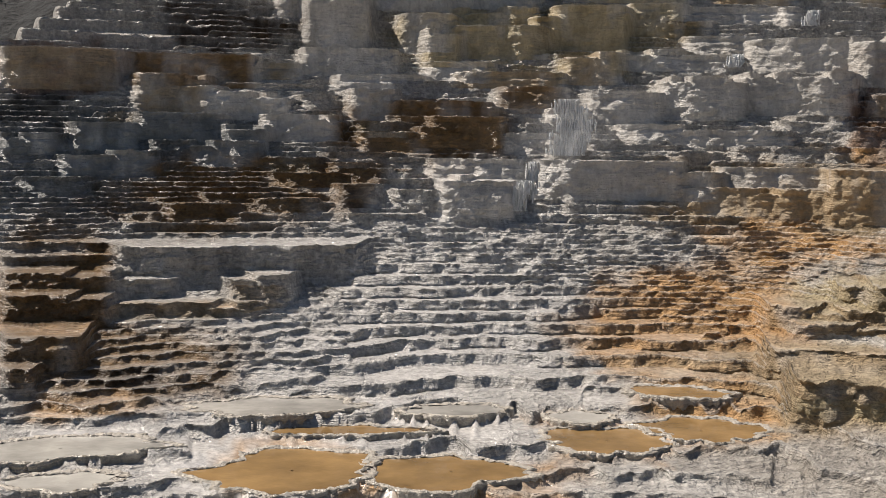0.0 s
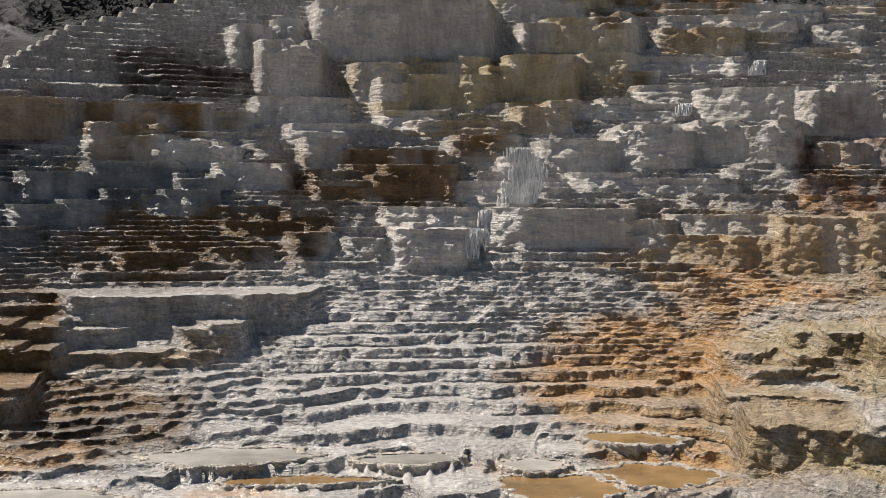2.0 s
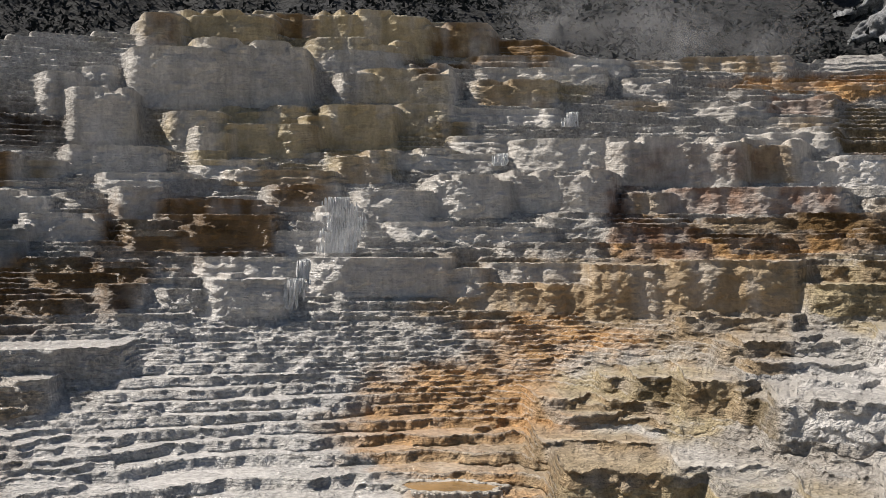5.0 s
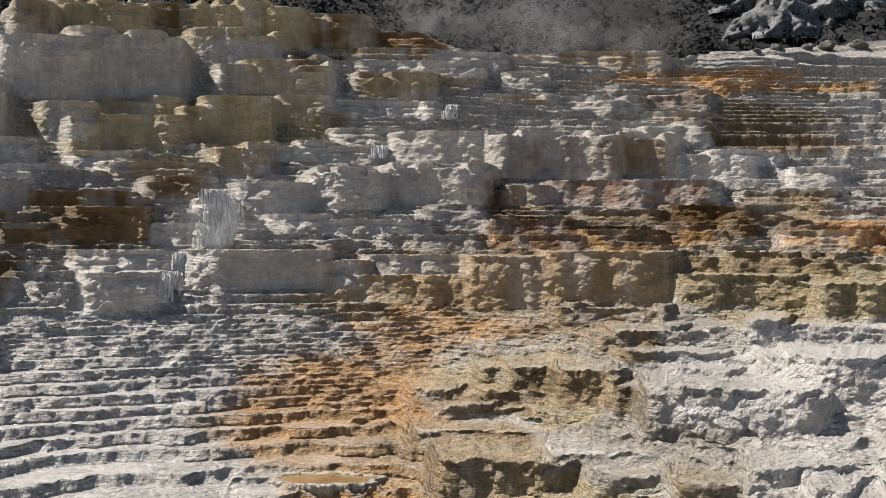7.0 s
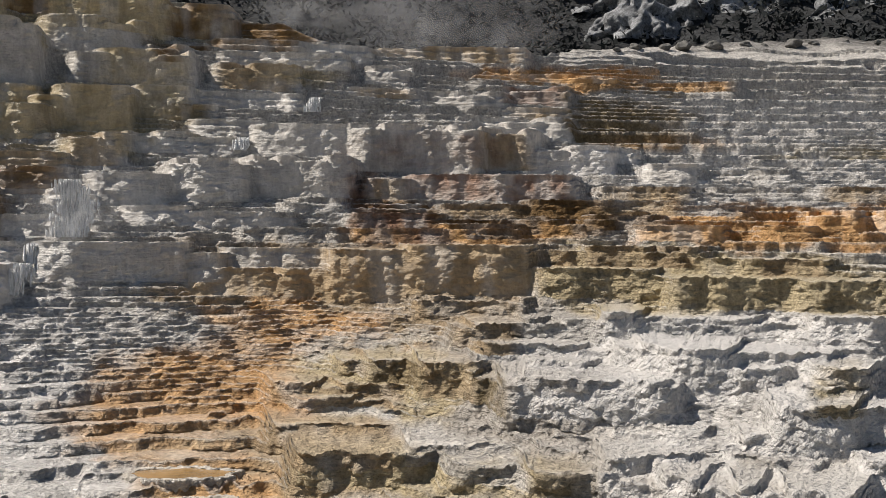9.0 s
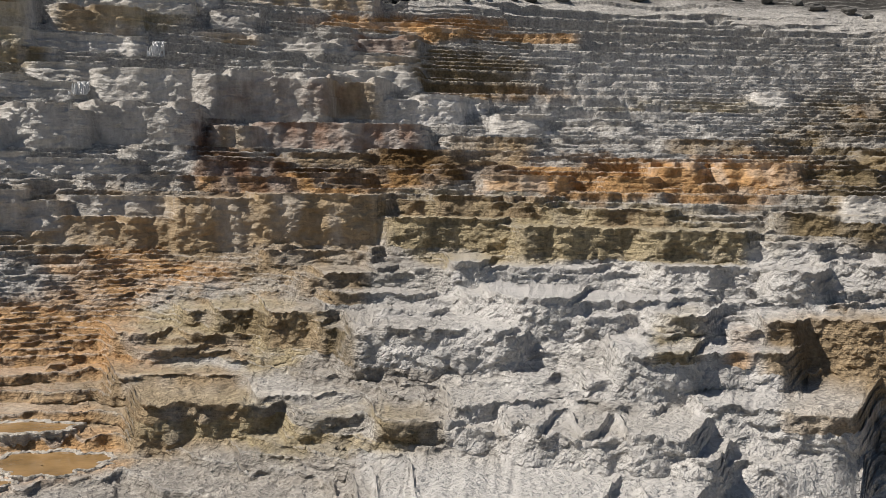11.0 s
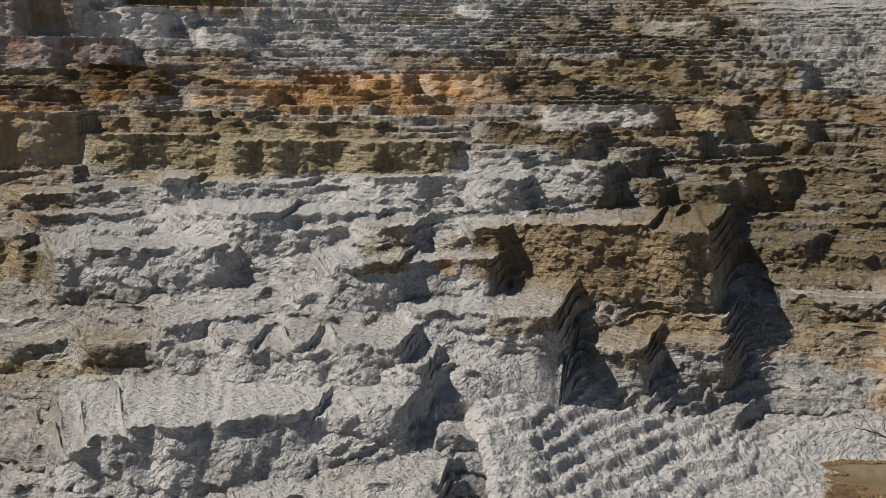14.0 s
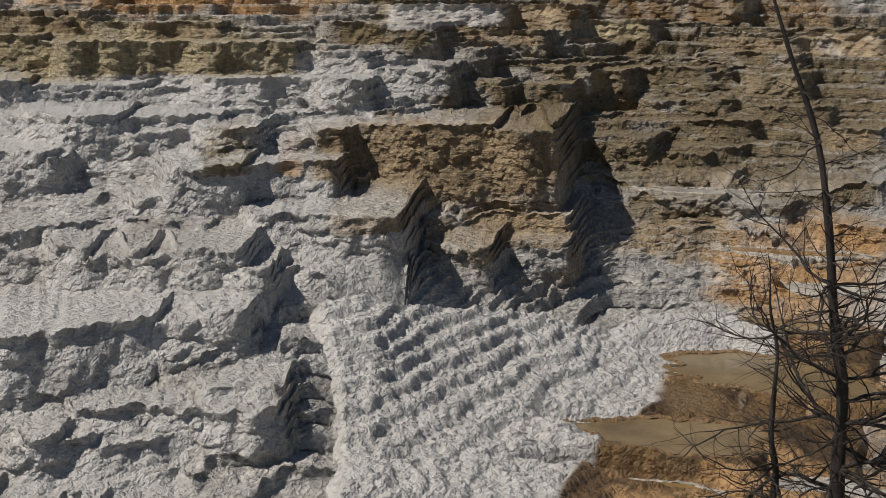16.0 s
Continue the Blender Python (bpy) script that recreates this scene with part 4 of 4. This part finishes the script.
    # the ledges' own colours, with vertical streaks where water has run down the faces
    owner = np.full((R.shape[0] - 1, cols - 1), -1)
    for seed, i0, i1, base_k, top_k in spans:
        code, damp = LEDGES[seed][5:]
        rows, cut = slice(1 + 7 * base_k, 8 + 7 * top_k), slice(i0, i1)
        own = np.array(TINTS[code])
        f, here = face[rows, cut], tint[rows, cut]
        along = np.radians(az[cut])[None, :] * R[rows, cut]
        run = np.clip((fractal(along * 2.4, Z[rows, cut] * 0.6, seed, 83) - 0.50) / 0.16, 0, 1) * (f > 0.6)
        pale = np.array([0.55, 0.53, 0.50]) if seed % 5 < 3 else own * 0.5
        edge = np.clip(np.minimum(np.arange(i1 - i0), np.arange(i1 - i0)[::-1]) / 8.0, 0, 1)[None, :]
        blend = edge * np.clip(0.75 + (n1[rows, cut] - 0.5) * 1.6, 0.3, 0.95) * np.clip(0.35 + 0.65 * (f - 0.3) / 0.4, 0.35, 1)
        here = here + (own - here) * blend[..., None]
        tint[rows, cut] = here + (pale - here) * (0.40 * run * edge)[..., None]
        wet[rows, cut] = np.maximum(wet[rows, cut], 0.7) if damp else wet[rows, cut]
        owner[rows, cut] = seed
    colour = np.concatenate([tint, wet[..., None]], -1).reshape(-1, 4)
    points = place(A, R, Z).reshape(-1, 3)
    idx = np.arange(R.size).reshape(R.shape)
    quads = np.stack([idx[:-1, :-1], idx[:-1, 1:], idx[1:, 1:], idx[1:, :-1]], -1)
    level_row = np.broadcast_to(((np.arange(R.shape[0] - 1) - 1) % 7)[:, None], owner.shape)
    level_of = np.broadcast_to(((np.arange(R.shape[0] - 1) - 1) // 7)[:, None], owner.shape)
    for seed, i0, i1, base_k, top_k in spans:
        a0, a1, r, top, height, code, damp = LEDGES[seed]
        rows, cut = slice(1 + 7 * base_k, 8 + 7 * top_k), slice(i0, i1)
        mine = owner[rows, cut] == seed
        # keep the longest unbroken stretch of the face
        there = np.concatenate([[0], mine.any(axis=0).astype(int), [0]])
        starts, stops = np.where(np.diff(there) == 1)[0], np.where(np.diff(there) == -1)[0]
        if len(starts) > 1:
            best = int(np.argmax(stops - starts))
            spare = mine.copy()
            spare[:, starts[best]:stops[best]] = False
            owner[rows, cut][spare] = -1
            mine = mine & ~spare
        if mine.sum() < 60:
            owner[rows, cut][mine] = -1
            continue
        at_top = level_of[rows, cut] == top_k
        step = level_row[rows, cut]
        thing = new("travertine_ledge")
        shift = np.array(place(np.array(0.5 * (a0 + a1)), np.array(r + 0.3), np.array(top - height)).tolist())
        thing.matrix_world = Matrix.Translation(shift.tolist())
        body = SMOOTH if r > 20.5 and height > 0.3 else CRUST if code == "W" and r < 20 else TRAVERTINE
        for name, sel, material in (("riser", mine & ~(at_top & (step > 2)), body), ("rim", mine & at_top & (step > 2) & (step < 5), LIP if body is not CRUST else CRUST), ("tread", mine & at_top & (step > 4), TRAVERTINE if body is SMOOTH else body)):
            if sel.any():
                piece(name, points, colour, quads[rows, cut][sel], material, thing, shift)
        width = radians(a1 - a0) * r
        look_of = {"W": "chalky white", "P": "pale grey", "G": "wet blue-grey", "T": "tan", "Y": "yellow-stained", "O": "bright orange", "B": "dark brown", "D": "olive-brown", "K": "near-black brown", "M": "reddish brown"}[code]
        size = "tall" if height > 0.7 else "broad" if width > 3 else "small" if width < 1.2 else "low"
        state = "holding a shallow pool" if damp == 2 else "glistening with water" if damp else "with a dry scalloped rim"
        tagged(thing, f"{size} {look_of} travertine ledge {state}", "rock ledge", "terrace ledges")
    ob = piece("terrace_hillside", points, colour, quads[owner < 0], TRAVERTINE, None, np.zeros(3))
    return tagged(ob, "terraced hillside of pale travertine stained orange and brown", "hillside", kind="structure")


hillside()
white_mound()


# ---- shallow pools behind beaded dams ----
def pool(az, r, z, half_w, half_d, code):
    seed = pool_seed(az, r)
    q = np.linspace(0, 2 * math.pi, 121)
    wave = shoreline(q, seed)
    sx, sy = np.cos(q) * half_w * wave, np.sin(q) * half_d * wave
    turn = radians(az)
    cx, cy = r * math.sin(turn), r * math.cos(turn)
    wx, wy = cx + sx * math.cos(turn) + sy * math.sin(turn), cy - sx * math.sin(turn) + sy * math.cos(turn)
    thing = new("mineral_pool")
    thing.matrix_world = Matrix.Translation((cx, cy, EYE + z - 0.08))
    rows = []
    for f in (0.02, 0.35, 0.7, 1.0):
        rows.append(np.stack([(wx - cx) * f, (wy - cy) * f, 0 * wx + 0.08], -1))
    grid_object("water", np.array(rows), None, {"A": AMBER_WATER, "C": WATER, "D": OLIVE_WATER}[code], thing)
    arc = np.concatenate([[0], np.cumsum(np.hypot(np.diff(wx), np.diff(wy)))])
    n = int(np.clip(arc[-1] / 0.03, 80, 420))
    even = np.linspace(0, arc[-1], n)
    ex, ey = np.interp(even, arc, wx) - cx, np.interp(even, arc, wy) - cy
    out = np.stack([ex, ey], -1)
    out = out / np.linalg.norm(out, axis=1)[:, None]
    bead = 0.35 + 0.6 * lobes(even / 0.09, seed, 93) * (0.4 + value(even / 0.3, seed, 2.0, 94))
    rim = []
    for t in np.linspace(0, math.pi * 1.25, 9):
        d, h = 0.035 - 0.06 * math.cos(t), 0.02 * math.sin(t) if t < math.pi else -0.14 * (t - math.pi) / (math.pi * 0.25)
        rough = (value(ex * 30 + d * 20, ey * 30, t * 2.0, 95) - 0.5) * 0.03
        rim.append(np.stack([ex + out[:, 0] * (d * bead + rough), ey + out[:, 1] * (d * bead + rough), 0.08 + h * bead + rough], -1))
    rim = np.array(rim)
    tone = np.broadcast_to(np.array([0.24, 0.15, 0.07, 0.9] if code == "D" else [0.52, 0.47, 0.40, 0.9]), (*rim.shape[:2], 4))
    grid_object("rim", rim, tone, LIP, thing)
    look_of = {"A": "amber", "C": "milky pale", "D": "olive-brown"}[code]
    return tagged(thing, f"shallow {look_of} hot spring pool behind a beaded mineral dam", "pool", "mineral pools")


for spec in POOLS:
    pool(*spec)

# ---- dead tree beside the lowest pools ----
def tube(bm, a, b, ra, rb, sides=7):
    a, b = Vector(a), Vector(b)
    along = (b - a).normalized()
    side = along.orthogonal().normalized()
    other = along.cross(side)
    rings = []
    for p, rad in ((a, ra), (b, rb)):
        rings.append([bm.verts.new(p + (side * math.cos(q) + other * math.sin(q)) * rad) for q in (2 * math.pi * i / sides for i in range(sides))])
    for i in range(sides):
        bm.faces.new((rings[0][i], rings[0][(i + 1) % sides], rings[1][(i + 1) % sides], rings[1][i]))


def limb(bm, points, radii, sides=10):
    rings = []
    for i, (p, rad) in enumerate(zip(points, radii)):
        along = (points[min(i + 1, len(points) - 1)] - points[max(i - 1, 0)]).normalized()
        side = along.cross(Vector((0, 1, 0))).normalized()
        other = along.cross(side)
        rings.append([bm.verts.new(p + (side * math.cos(q) + other * math.sin(q)) * rad * (1 + 0.12 * math.sin(3 * q + i))) for q in (2 * math.pi * n / sides for n in range(sides))])
    for a, b in zip(rings, rings[1:]):
        for n in range(sides):
            bm.faces.new((a[n], a[(n + 1) % sides], b[(n + 1) % sides], b[n]))


def part(name, bm, material, parent, label=""):
    mesh = bpy.data.meshes.new(name)
    bm.to_mesh(mesh)
    bm.free()
    mesh.materials.append(material)
    for p in mesh.polygons:
        p.use_smooth = True
    ob = new(name, mesh)
    ob.parent = parent
    if label:
        ob["label"] = label
    return ob


def twig(bm, rng, start, way, length, radius, depth):
    p, d = Vector(start), Vector(way).normalized()
    steps = max(3, int(length / 0.10))
    for i in range(steps):
        q = p + d * (length / steps)
        r0, r1 = radius * (1 - i / steps * 0.75), radius * (1 - (i + 1) / steps * 0.75)
        tube(bm, p, q, r0, r1, 5 if depth else 6)
        if depth < 2 and i > 0 and rng.random() < (0.85 if depth == 0 else 0.5):
            kick = Vector((rng.uniform(-1, 1), rng.uniform(-1, 1), rng.uniform(-0.5, 0.6)))
            twig(bm, rng, q, d * 0.6 + kick * 0.8, length * rng.uniform(0.25, 0.5), r1 * 0.65, depth + 1)
        d = (d + Vector((rng.uniform(-0.45, 0.45), rng.uniform(-0.45, 0.45), rng.uniform(-0.3, 0.36)))).normalized()
        p = q


def dead_tree(name, foot, height, radius, lean, seed, label, low=0.3):
    rng = random.Random(seed)
    thing = new(name)
    thing.matrix_world = Matrix.Translation(foot)
    bm = bmesh.new()
    steps = 26
    line = [Vector((0, 0, -0.15))]
    for i in range(steps):
        f = (i + 1) / steps
        line.append(Vector((lean[0] * f ** 2.6 + 0.02 * math.sin(f * 11) + 0.012 * math.sin(f * 29), lean[1] * f ** 2.6 + 0.015 * math.sin(f * 17), f * height)))
    limb(bm, line, [radius * (1 - 0.88 * i / steps) * (1 + 0.12 * rng.uniform(-1, 1)) for i in range(steps + 1)])
    spots = [((i + 1) / steps, p) for i, p in enumerate(line[1:])]
    part("trunk", bm, BARK, thing)
    for f, spot in spots:
        if f < low:
            continue
        for _ in range(8 if f < 0.5 else 4):
            ang = rng.uniform(0, 2 * math.pi)
            length = (0.25 + height * 0.27 * (1.08 - f)) * rng.choice((0.3, 0.4, 0.5, 0.7, 1.3)) * rng.uniform(0.8, 1.15)
            bm = bmesh.new()
            twig(bm, rng, spot, (math.cos(ang), math.sin(ang), rng.uniform(-0.45, 0.75)), length, radius * (0.16 + 0.16 * (length > 0.9)) * (1.15 - f), 0)
            part("branch", bm, BARK, thing)
    return tagged(thing, label, "dead tree")


dead_tree("dead_tree", (9.02, 3.90, EYE - 4.15), 4.45, 0.056, (-0.55, 0.60), 5, "leafless grey dead conifer with thin drooping twigs beside the pools", 0.10)
dead_tree("dead_sapling", (8.76, 4.28, EYE - 4.15), 2.25, 0.034, (-0.05, 0.1), 9, "thin leafless sapling with dense dry twigs beside a taller dead tree", 0.04)


# ---- ground all round, and the wooded slope far behind ----
def ground():
    bm = bmesh.new()
    rings = [0, 4.2, 12, 40, 120, 400, 3000]
    last = None
    for r in rings:
        if r == 0:
            ring = [bm.verts.new((0, 0, EYE - 4.34))]
        else:
            ring = [bm.verts.new((r * math.sin(q), r * math.cos(q), EYE - 4.34)) for q in (2 * math.pi * i / 64 for i in range(64))]
        if last is not None:
            for i in range(64):
                if len(last) == 1:
                    bm.faces.new((last[0], ring[(i + 1) % 64], ring[i]))
                else:
                    bm.faces.new((last[i], last[(i + 1) % 64], ring[(i + 1) % 64], ring[i]))
        last = ring
    mesh = bpy.data.meshes.new("ground")
    bmesh.ops.recalc_face_normals(bm, faces=bm.faces)
    bm.to_mesh(mesh)
    bm.free()
    mesh.materials.append(SOIL)
    return tagged(new("ground", mesh), "bare pale ground round the hot springs", "ground", kind="structure")


ground()


def far_slope():
    az = np.arange(-45, 90.1, 0.3)
    r = np.linspace(60, 260, 120)
    A, R = np.meshgrid(az, r)
    x, y = R * np.sin(np.radians(A)), R * np.cos(np.radians(A))
    rise = np.interp(R, [60, 90, 140, 200, 260], [-4, 6, 28, 55, 70]) + 9 * (fractal(x * 0.04, y * 0.04, 0.0, 81) - 0.5) + 2.5 * (fractal(x * 0.25, y * 0.25, 0.0, 83) - 0.5)
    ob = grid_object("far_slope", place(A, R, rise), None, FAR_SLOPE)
    return tagged(ob, "dark wooded slope rising far behind the terraces", "hillside", kind="structure")


far_slope()


def outcrop(az, r, wide, tall, seed):
    """Broken pale rock face on the far slope."""
    u, v = np.linspace(-1, 1, 60), np.linspace(0, 1, 40)
    V, U = np.meshgrid(v, u, indexing="ij")
    edge = np.clip(1 - U ** 4, 0, 1)
    lump = fractal(U * 3 + seed, V * 3, 0.0, 101, 4)
    x = U * wide + (fractal(U * 5, V * 5, seed, 102) - 0.5) * wide * 0.2
    z = V * tall * edge * (0.7 + 0.6 * lump) - 1.0
    y = V * tall * 0.9 - (lump - 0.5) * tall * 1.2 + (1 - edge) * 3
    thing = grid_object("rock_outcrop", np.stack([x, y, z], -1), None, PALE_ROCK)
    foot = float(np.interp(r, [60, 90, 140], [-4, 6, 28]))
    thing.matrix_world = Matrix.Translation(place(np.array(az), np.array(r), np.array(foot)).tolist()) @ pose(0, 0, 0, 0, 0, -az)
    return tagged(thing, "weathered pale grey rock outcrop among dark scrub", "rock", "far outcrops")


for spec in ((30, 118, 6, 7, 1), (34.5, 122, 9, 8, 2), (39.5, 120, 7, 7, 3), (27, 126, 5, 6, 4), (44, 124, 8, 8, 5), (37, 134, 7, 7, 6)):
    outcrop(*spec)


def scrub():
    rng = random.Random(37)
    verts, faces = [], []
    spots = [(radians(rng.uniform(-30, 76)), rng.uniform(104, 185)) for _ in range(13000)]
    xs, ys = np.array([r * math.sin(a) for a, r in spots]), np.array([r * math.cos(a) for a, r in spots])
    lift = 9 * (fractal(xs * 0.04, ys * 0.04, 0.0, 81) - 0.5) + 2.5 * (fractal(xs * 0.25, ys * 0.25, 0.0, 83) - 0.5)
    for i, (a, r) in enumerate(spots):
        x, y = xs[i], ys[i]
        z = EYE + float(np.interp(r, [60, 90, 140, 200], [-4, 6, 28, 55])) + lift[i]
        size = rng.uniform(0.5, 1.7)
        for _ in range(8):
            p = Vector((x + rng.gauss(0, 0.4) * size, y + rng.gauss(0, 0.4) * size, z + abs(rng.gauss(0.3, 0.35)) * size))
            k = len(verts)
            for _ in range(3):
                verts.append((p.x + rng.uniform(-0.3, 0.3) * size, p.y + rng.uniform(-0.3, 0.3) * size, p.z + rng.uniform(-0.25, 0.3) * size))
            faces.append((k, k + 1, k + 2))
    mesh = bpy.data.meshes.new("scrub")
    mesh.from_pydata(verts, [], faces)
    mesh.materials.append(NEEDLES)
    return tagged(new("scrub", mesh), "dark low scrub covering the far slope", "bushes", kind="stuff")


scrub()


# ---- small waterfalls and steam ----
FOAM = plain("white_water", (0.74, 0.74, 0.73), 0.25, 0.12, 14.0, 0.03)


def waterfall(path, width):
    """Strands of white water, each finding its own way down the rock."""
    path = np.array(path)
    seed = int(abs(path[0, 0]) * 97)
    rng = random.Random(seed)
    thing = new("small_waterfall")
    foot = place(path[-1, 0], path[-1, 1], path[-1, 2])
    thing.matrix_world = Matrix.Translation(foot.tolist())
    drop = float(path[0, 2] - path[-1, 2])
    verts, faces = [], []
    for n in range(int(260 * width * drop / 0.3) + 60):
        centre = rng.random()
        half = rng.uniform(0.03, 0.12) / max(drop, 0.2)
        f = np.linspace(max(centre - half, 0), min(centre + half, 1.03), 9)
        az, r, z = (np.interp(f * (len(path) - 1), np.arange(len(path)), path[:, i]) for i in range(3))
        az = az * 0 + az[4]
        side = max(-1.1, min(1.1, rng.gauss(0, 0.42))) * width * 0.5 * (0.7 + 0.5 * centre)
        thick = rng.uniform(0.006, 0.018) * np.array([0.3, 0.8, 1, 1.1, 1, 1.1, 1.2, 1.1, 0.5])
        bow = rng.uniform(0.0, 0.07)
        k = len(verts)
        for i in range(9):
            for q in range(6):
                turn = q * math.pi / 3
                p = place(az[i] + math.degrees((side + math.cos(turn) * thick[i]) / r[i]), r[i] - bow - math.sin(turn) * thick[i], z[i])
                verts.append(tuple(p - foot))
        for i in range(8):
            for q in range(6):
                faces.append((k + i * 6 + q, k + i * 6 + (q + 1) % 6, k + i * 6 + 6 + (q + 1) % 6, k + i * 6 + 6 + q))
    mesh = bpy.data.meshes.new("falling_water")
    mesh.from_pydata(verts, [], faces)
    mesh.materials.append(FOAM)
    for p in mesh.polygons:
        p.use_smooth = True
    new("falling_water", mesh).parent = thing
    return tagged(thing, "small white waterfall splashing down the travertine steps", "waterfall", "cascade falls")


waterfall([(5.31, 23.28, 0.79), (5.87, 23.25, 0.39), (5.64, 23.21, 0.09), (5.36, 23.18, -0.22)], 0.72)
waterfall([(3.99, 22.27, -0.32), (4.06, 22.17, -0.66)], 0.28)
waterfall([(3.83, 21.05, -0.61), (3.44, 21.00, -0.84), (2.77, 20.95, -1.11)], 0.46)
waterfall([(12.75, 28.43, 1.94), (12.58, 28.33, 1.65)], 0.38)
waterfall([(15.82, 31.36, 3.14), (15.57, 31.26, 2.77)], 0.36)


def steam_material():
    mat, nodes, links, bsdf = node_material("steam")
    nodes.remove(bsdf)
    out = nodes["Material Output"]
    coord = nodes.new("ShaderNodeTexCoord")
    ball = nodes.new("ShaderNodeTexGradient")
    ball.gradient_type = "SPHERICAL"
    links.new(coord.outputs["Object"], ball.inputs["Vector"])
    curl = nodes.new("ShaderNodeTexNoise")
    curl.inputs["Scale"].default_value, curl.inputs["Detail"].default_value, curl.inputs["Distortion"].default_value = 1.6, 5.0, 0.8
    links.new(coord.outputs["Object"], curl.inputs["Vector"])
    body = maths(nodes, links, "MULTIPLY", ramp(nodes, links, ball.outputs["Fac"], 0.0, 1.0, 0.0, 0.75), ramp(nodes, links, curl.outputs[0], 0.0, 1.0, 0.44, 0.78))
    clear, mist, mix = nodes.new("ShaderNodeBsdfTransparent"), nodes.new("ShaderNodeBsdfTranslucent"), nodes.new("ShaderNodeMixShader")
    mist.inputs["Color"].default_value = (0.85, 0.87, 0.9, 1)
    links.new(maths(nodes, links, "MULTIPLY", body, 0.24), mix.inputs["Fac"])
    links.new(clear.outputs[0], mix.inputs[1])
    links.new(mist.outputs[0], mix.inputs[2])
    links.new(mix.outputs[0], out.inputs["Surface"])
    return mat


STEAM = steam_material()


def steam(az, r, z, wide, tall, layers, seed):
    """Thin drifting layers of vapour, one behind the other."""
    thing = new("steam_plume")
    thing.matrix_world = Matrix.Translation(place(np.array(az), np.array(r), np.array(z)).tolist())
    rng = random.Random(seed)
    u = np.linspace(-1, 1, 24)
    U, V = np.meshgrid(u, u, indexing="ij")
    for i in range(layers):
        wave = 0.25 * (fractal(U * 1.5 + i * 7, V * 1.5, seed, 3) - 0.5)
        ob = grid_object("vapour", np.stack([U, wave, V], -1), None, STEAM, thing)
        ob.matrix_basis = pose(rng.uniform(-0.25, 0.25) * wide, (i - layers / 2) * 1.1, rng.uniform(-0.15, 0.2) * tall, rng.uniform(-8, 8), rng.uniform(-14, 14), -az + rng.uniform(-12, 12)) @ Matrix.Diagonal((wide * rng.uniform(0.6, 1), 1.0, tall * rng.uniform(0.6, 1), 1))
    return tagged(thing, "thin white steam drifting up from the hot spring", "steam", kind="stuff")


steam(20.5, 50.0, 8.6, 4.5, 3.5, 4, 3)
steam(16.0, 47.0, 8.0, 4.0, 2.2, 3, 4)
steam(24.5, 52.0, 8.2, 3.0, 2.4, 2, 8)
steam(-17.0, 40.0, 4.6, 4.0, 1.6, 1, 5)
steam(5.5, 22.3, 0.3, 1.3, 1.0, 2, 6)
steam(16.5, 34.0, 4.6, 2.6, 1.2, 1, 7)


# ---- loose stones on the gravel slope ----
STONE = plain("weathered_stone", (0.12, 0.115, 0.105), 0.9, 0.3, 6.0, 0.03)


def stone(az, r, size, seed):
    rng = random.Random(seed)
    bm = bmesh.new()
    bmesh.ops.create_icosphere(bm, subdivisions=3, radius=1.0)
    for v in bm.verts:
        n = noise.noise(v.co * 1.3 + Vector((seed * 3.1, 0, 0)))
        v.co = Vector((v.co.x * 1.25, v.co.y, v.co.z * 0.7)) * size * (1 + 0.45 * n)
    mesh = bpy.data.meshes.new("stone")
    bm.to_mesh(mesh)
    bm.free()
    mesh.materials.append(STONE)
    ob = new("stone", mesh)
    rf, zf = flank(az)
    z = min(float(np.interp(r, rf, zf)), float(np.interp(np.interp(az, *CREST), FINE_PHI, zf)))
    ob.matrix_world = Matrix.Translation(place(np.array(az), np.array(r), np.array(z + size * 0.2)).tolist()) @ pose(0, 0, 0, 0, 0, rng.uniform(0, 360))
    return tagged(ob, "small weathered grey stone lying on the gravel slope", "stone", "stones on the slope")


for i in range(22):
    a = 29 + 23 * ((i * 0.618) % 1.0)
    phi = float(np.interp(a, *SCREE)) + 0.4 + 1.4 * ((i * 0.377) % 1.0)
    rf, _ = flank(a)
    stone(a, float(np.interp(min(phi, 7.9), FINE_PHI, rf)), 0.12 + 0.16 * ((i * 0.271) % 1.0), i + 1)
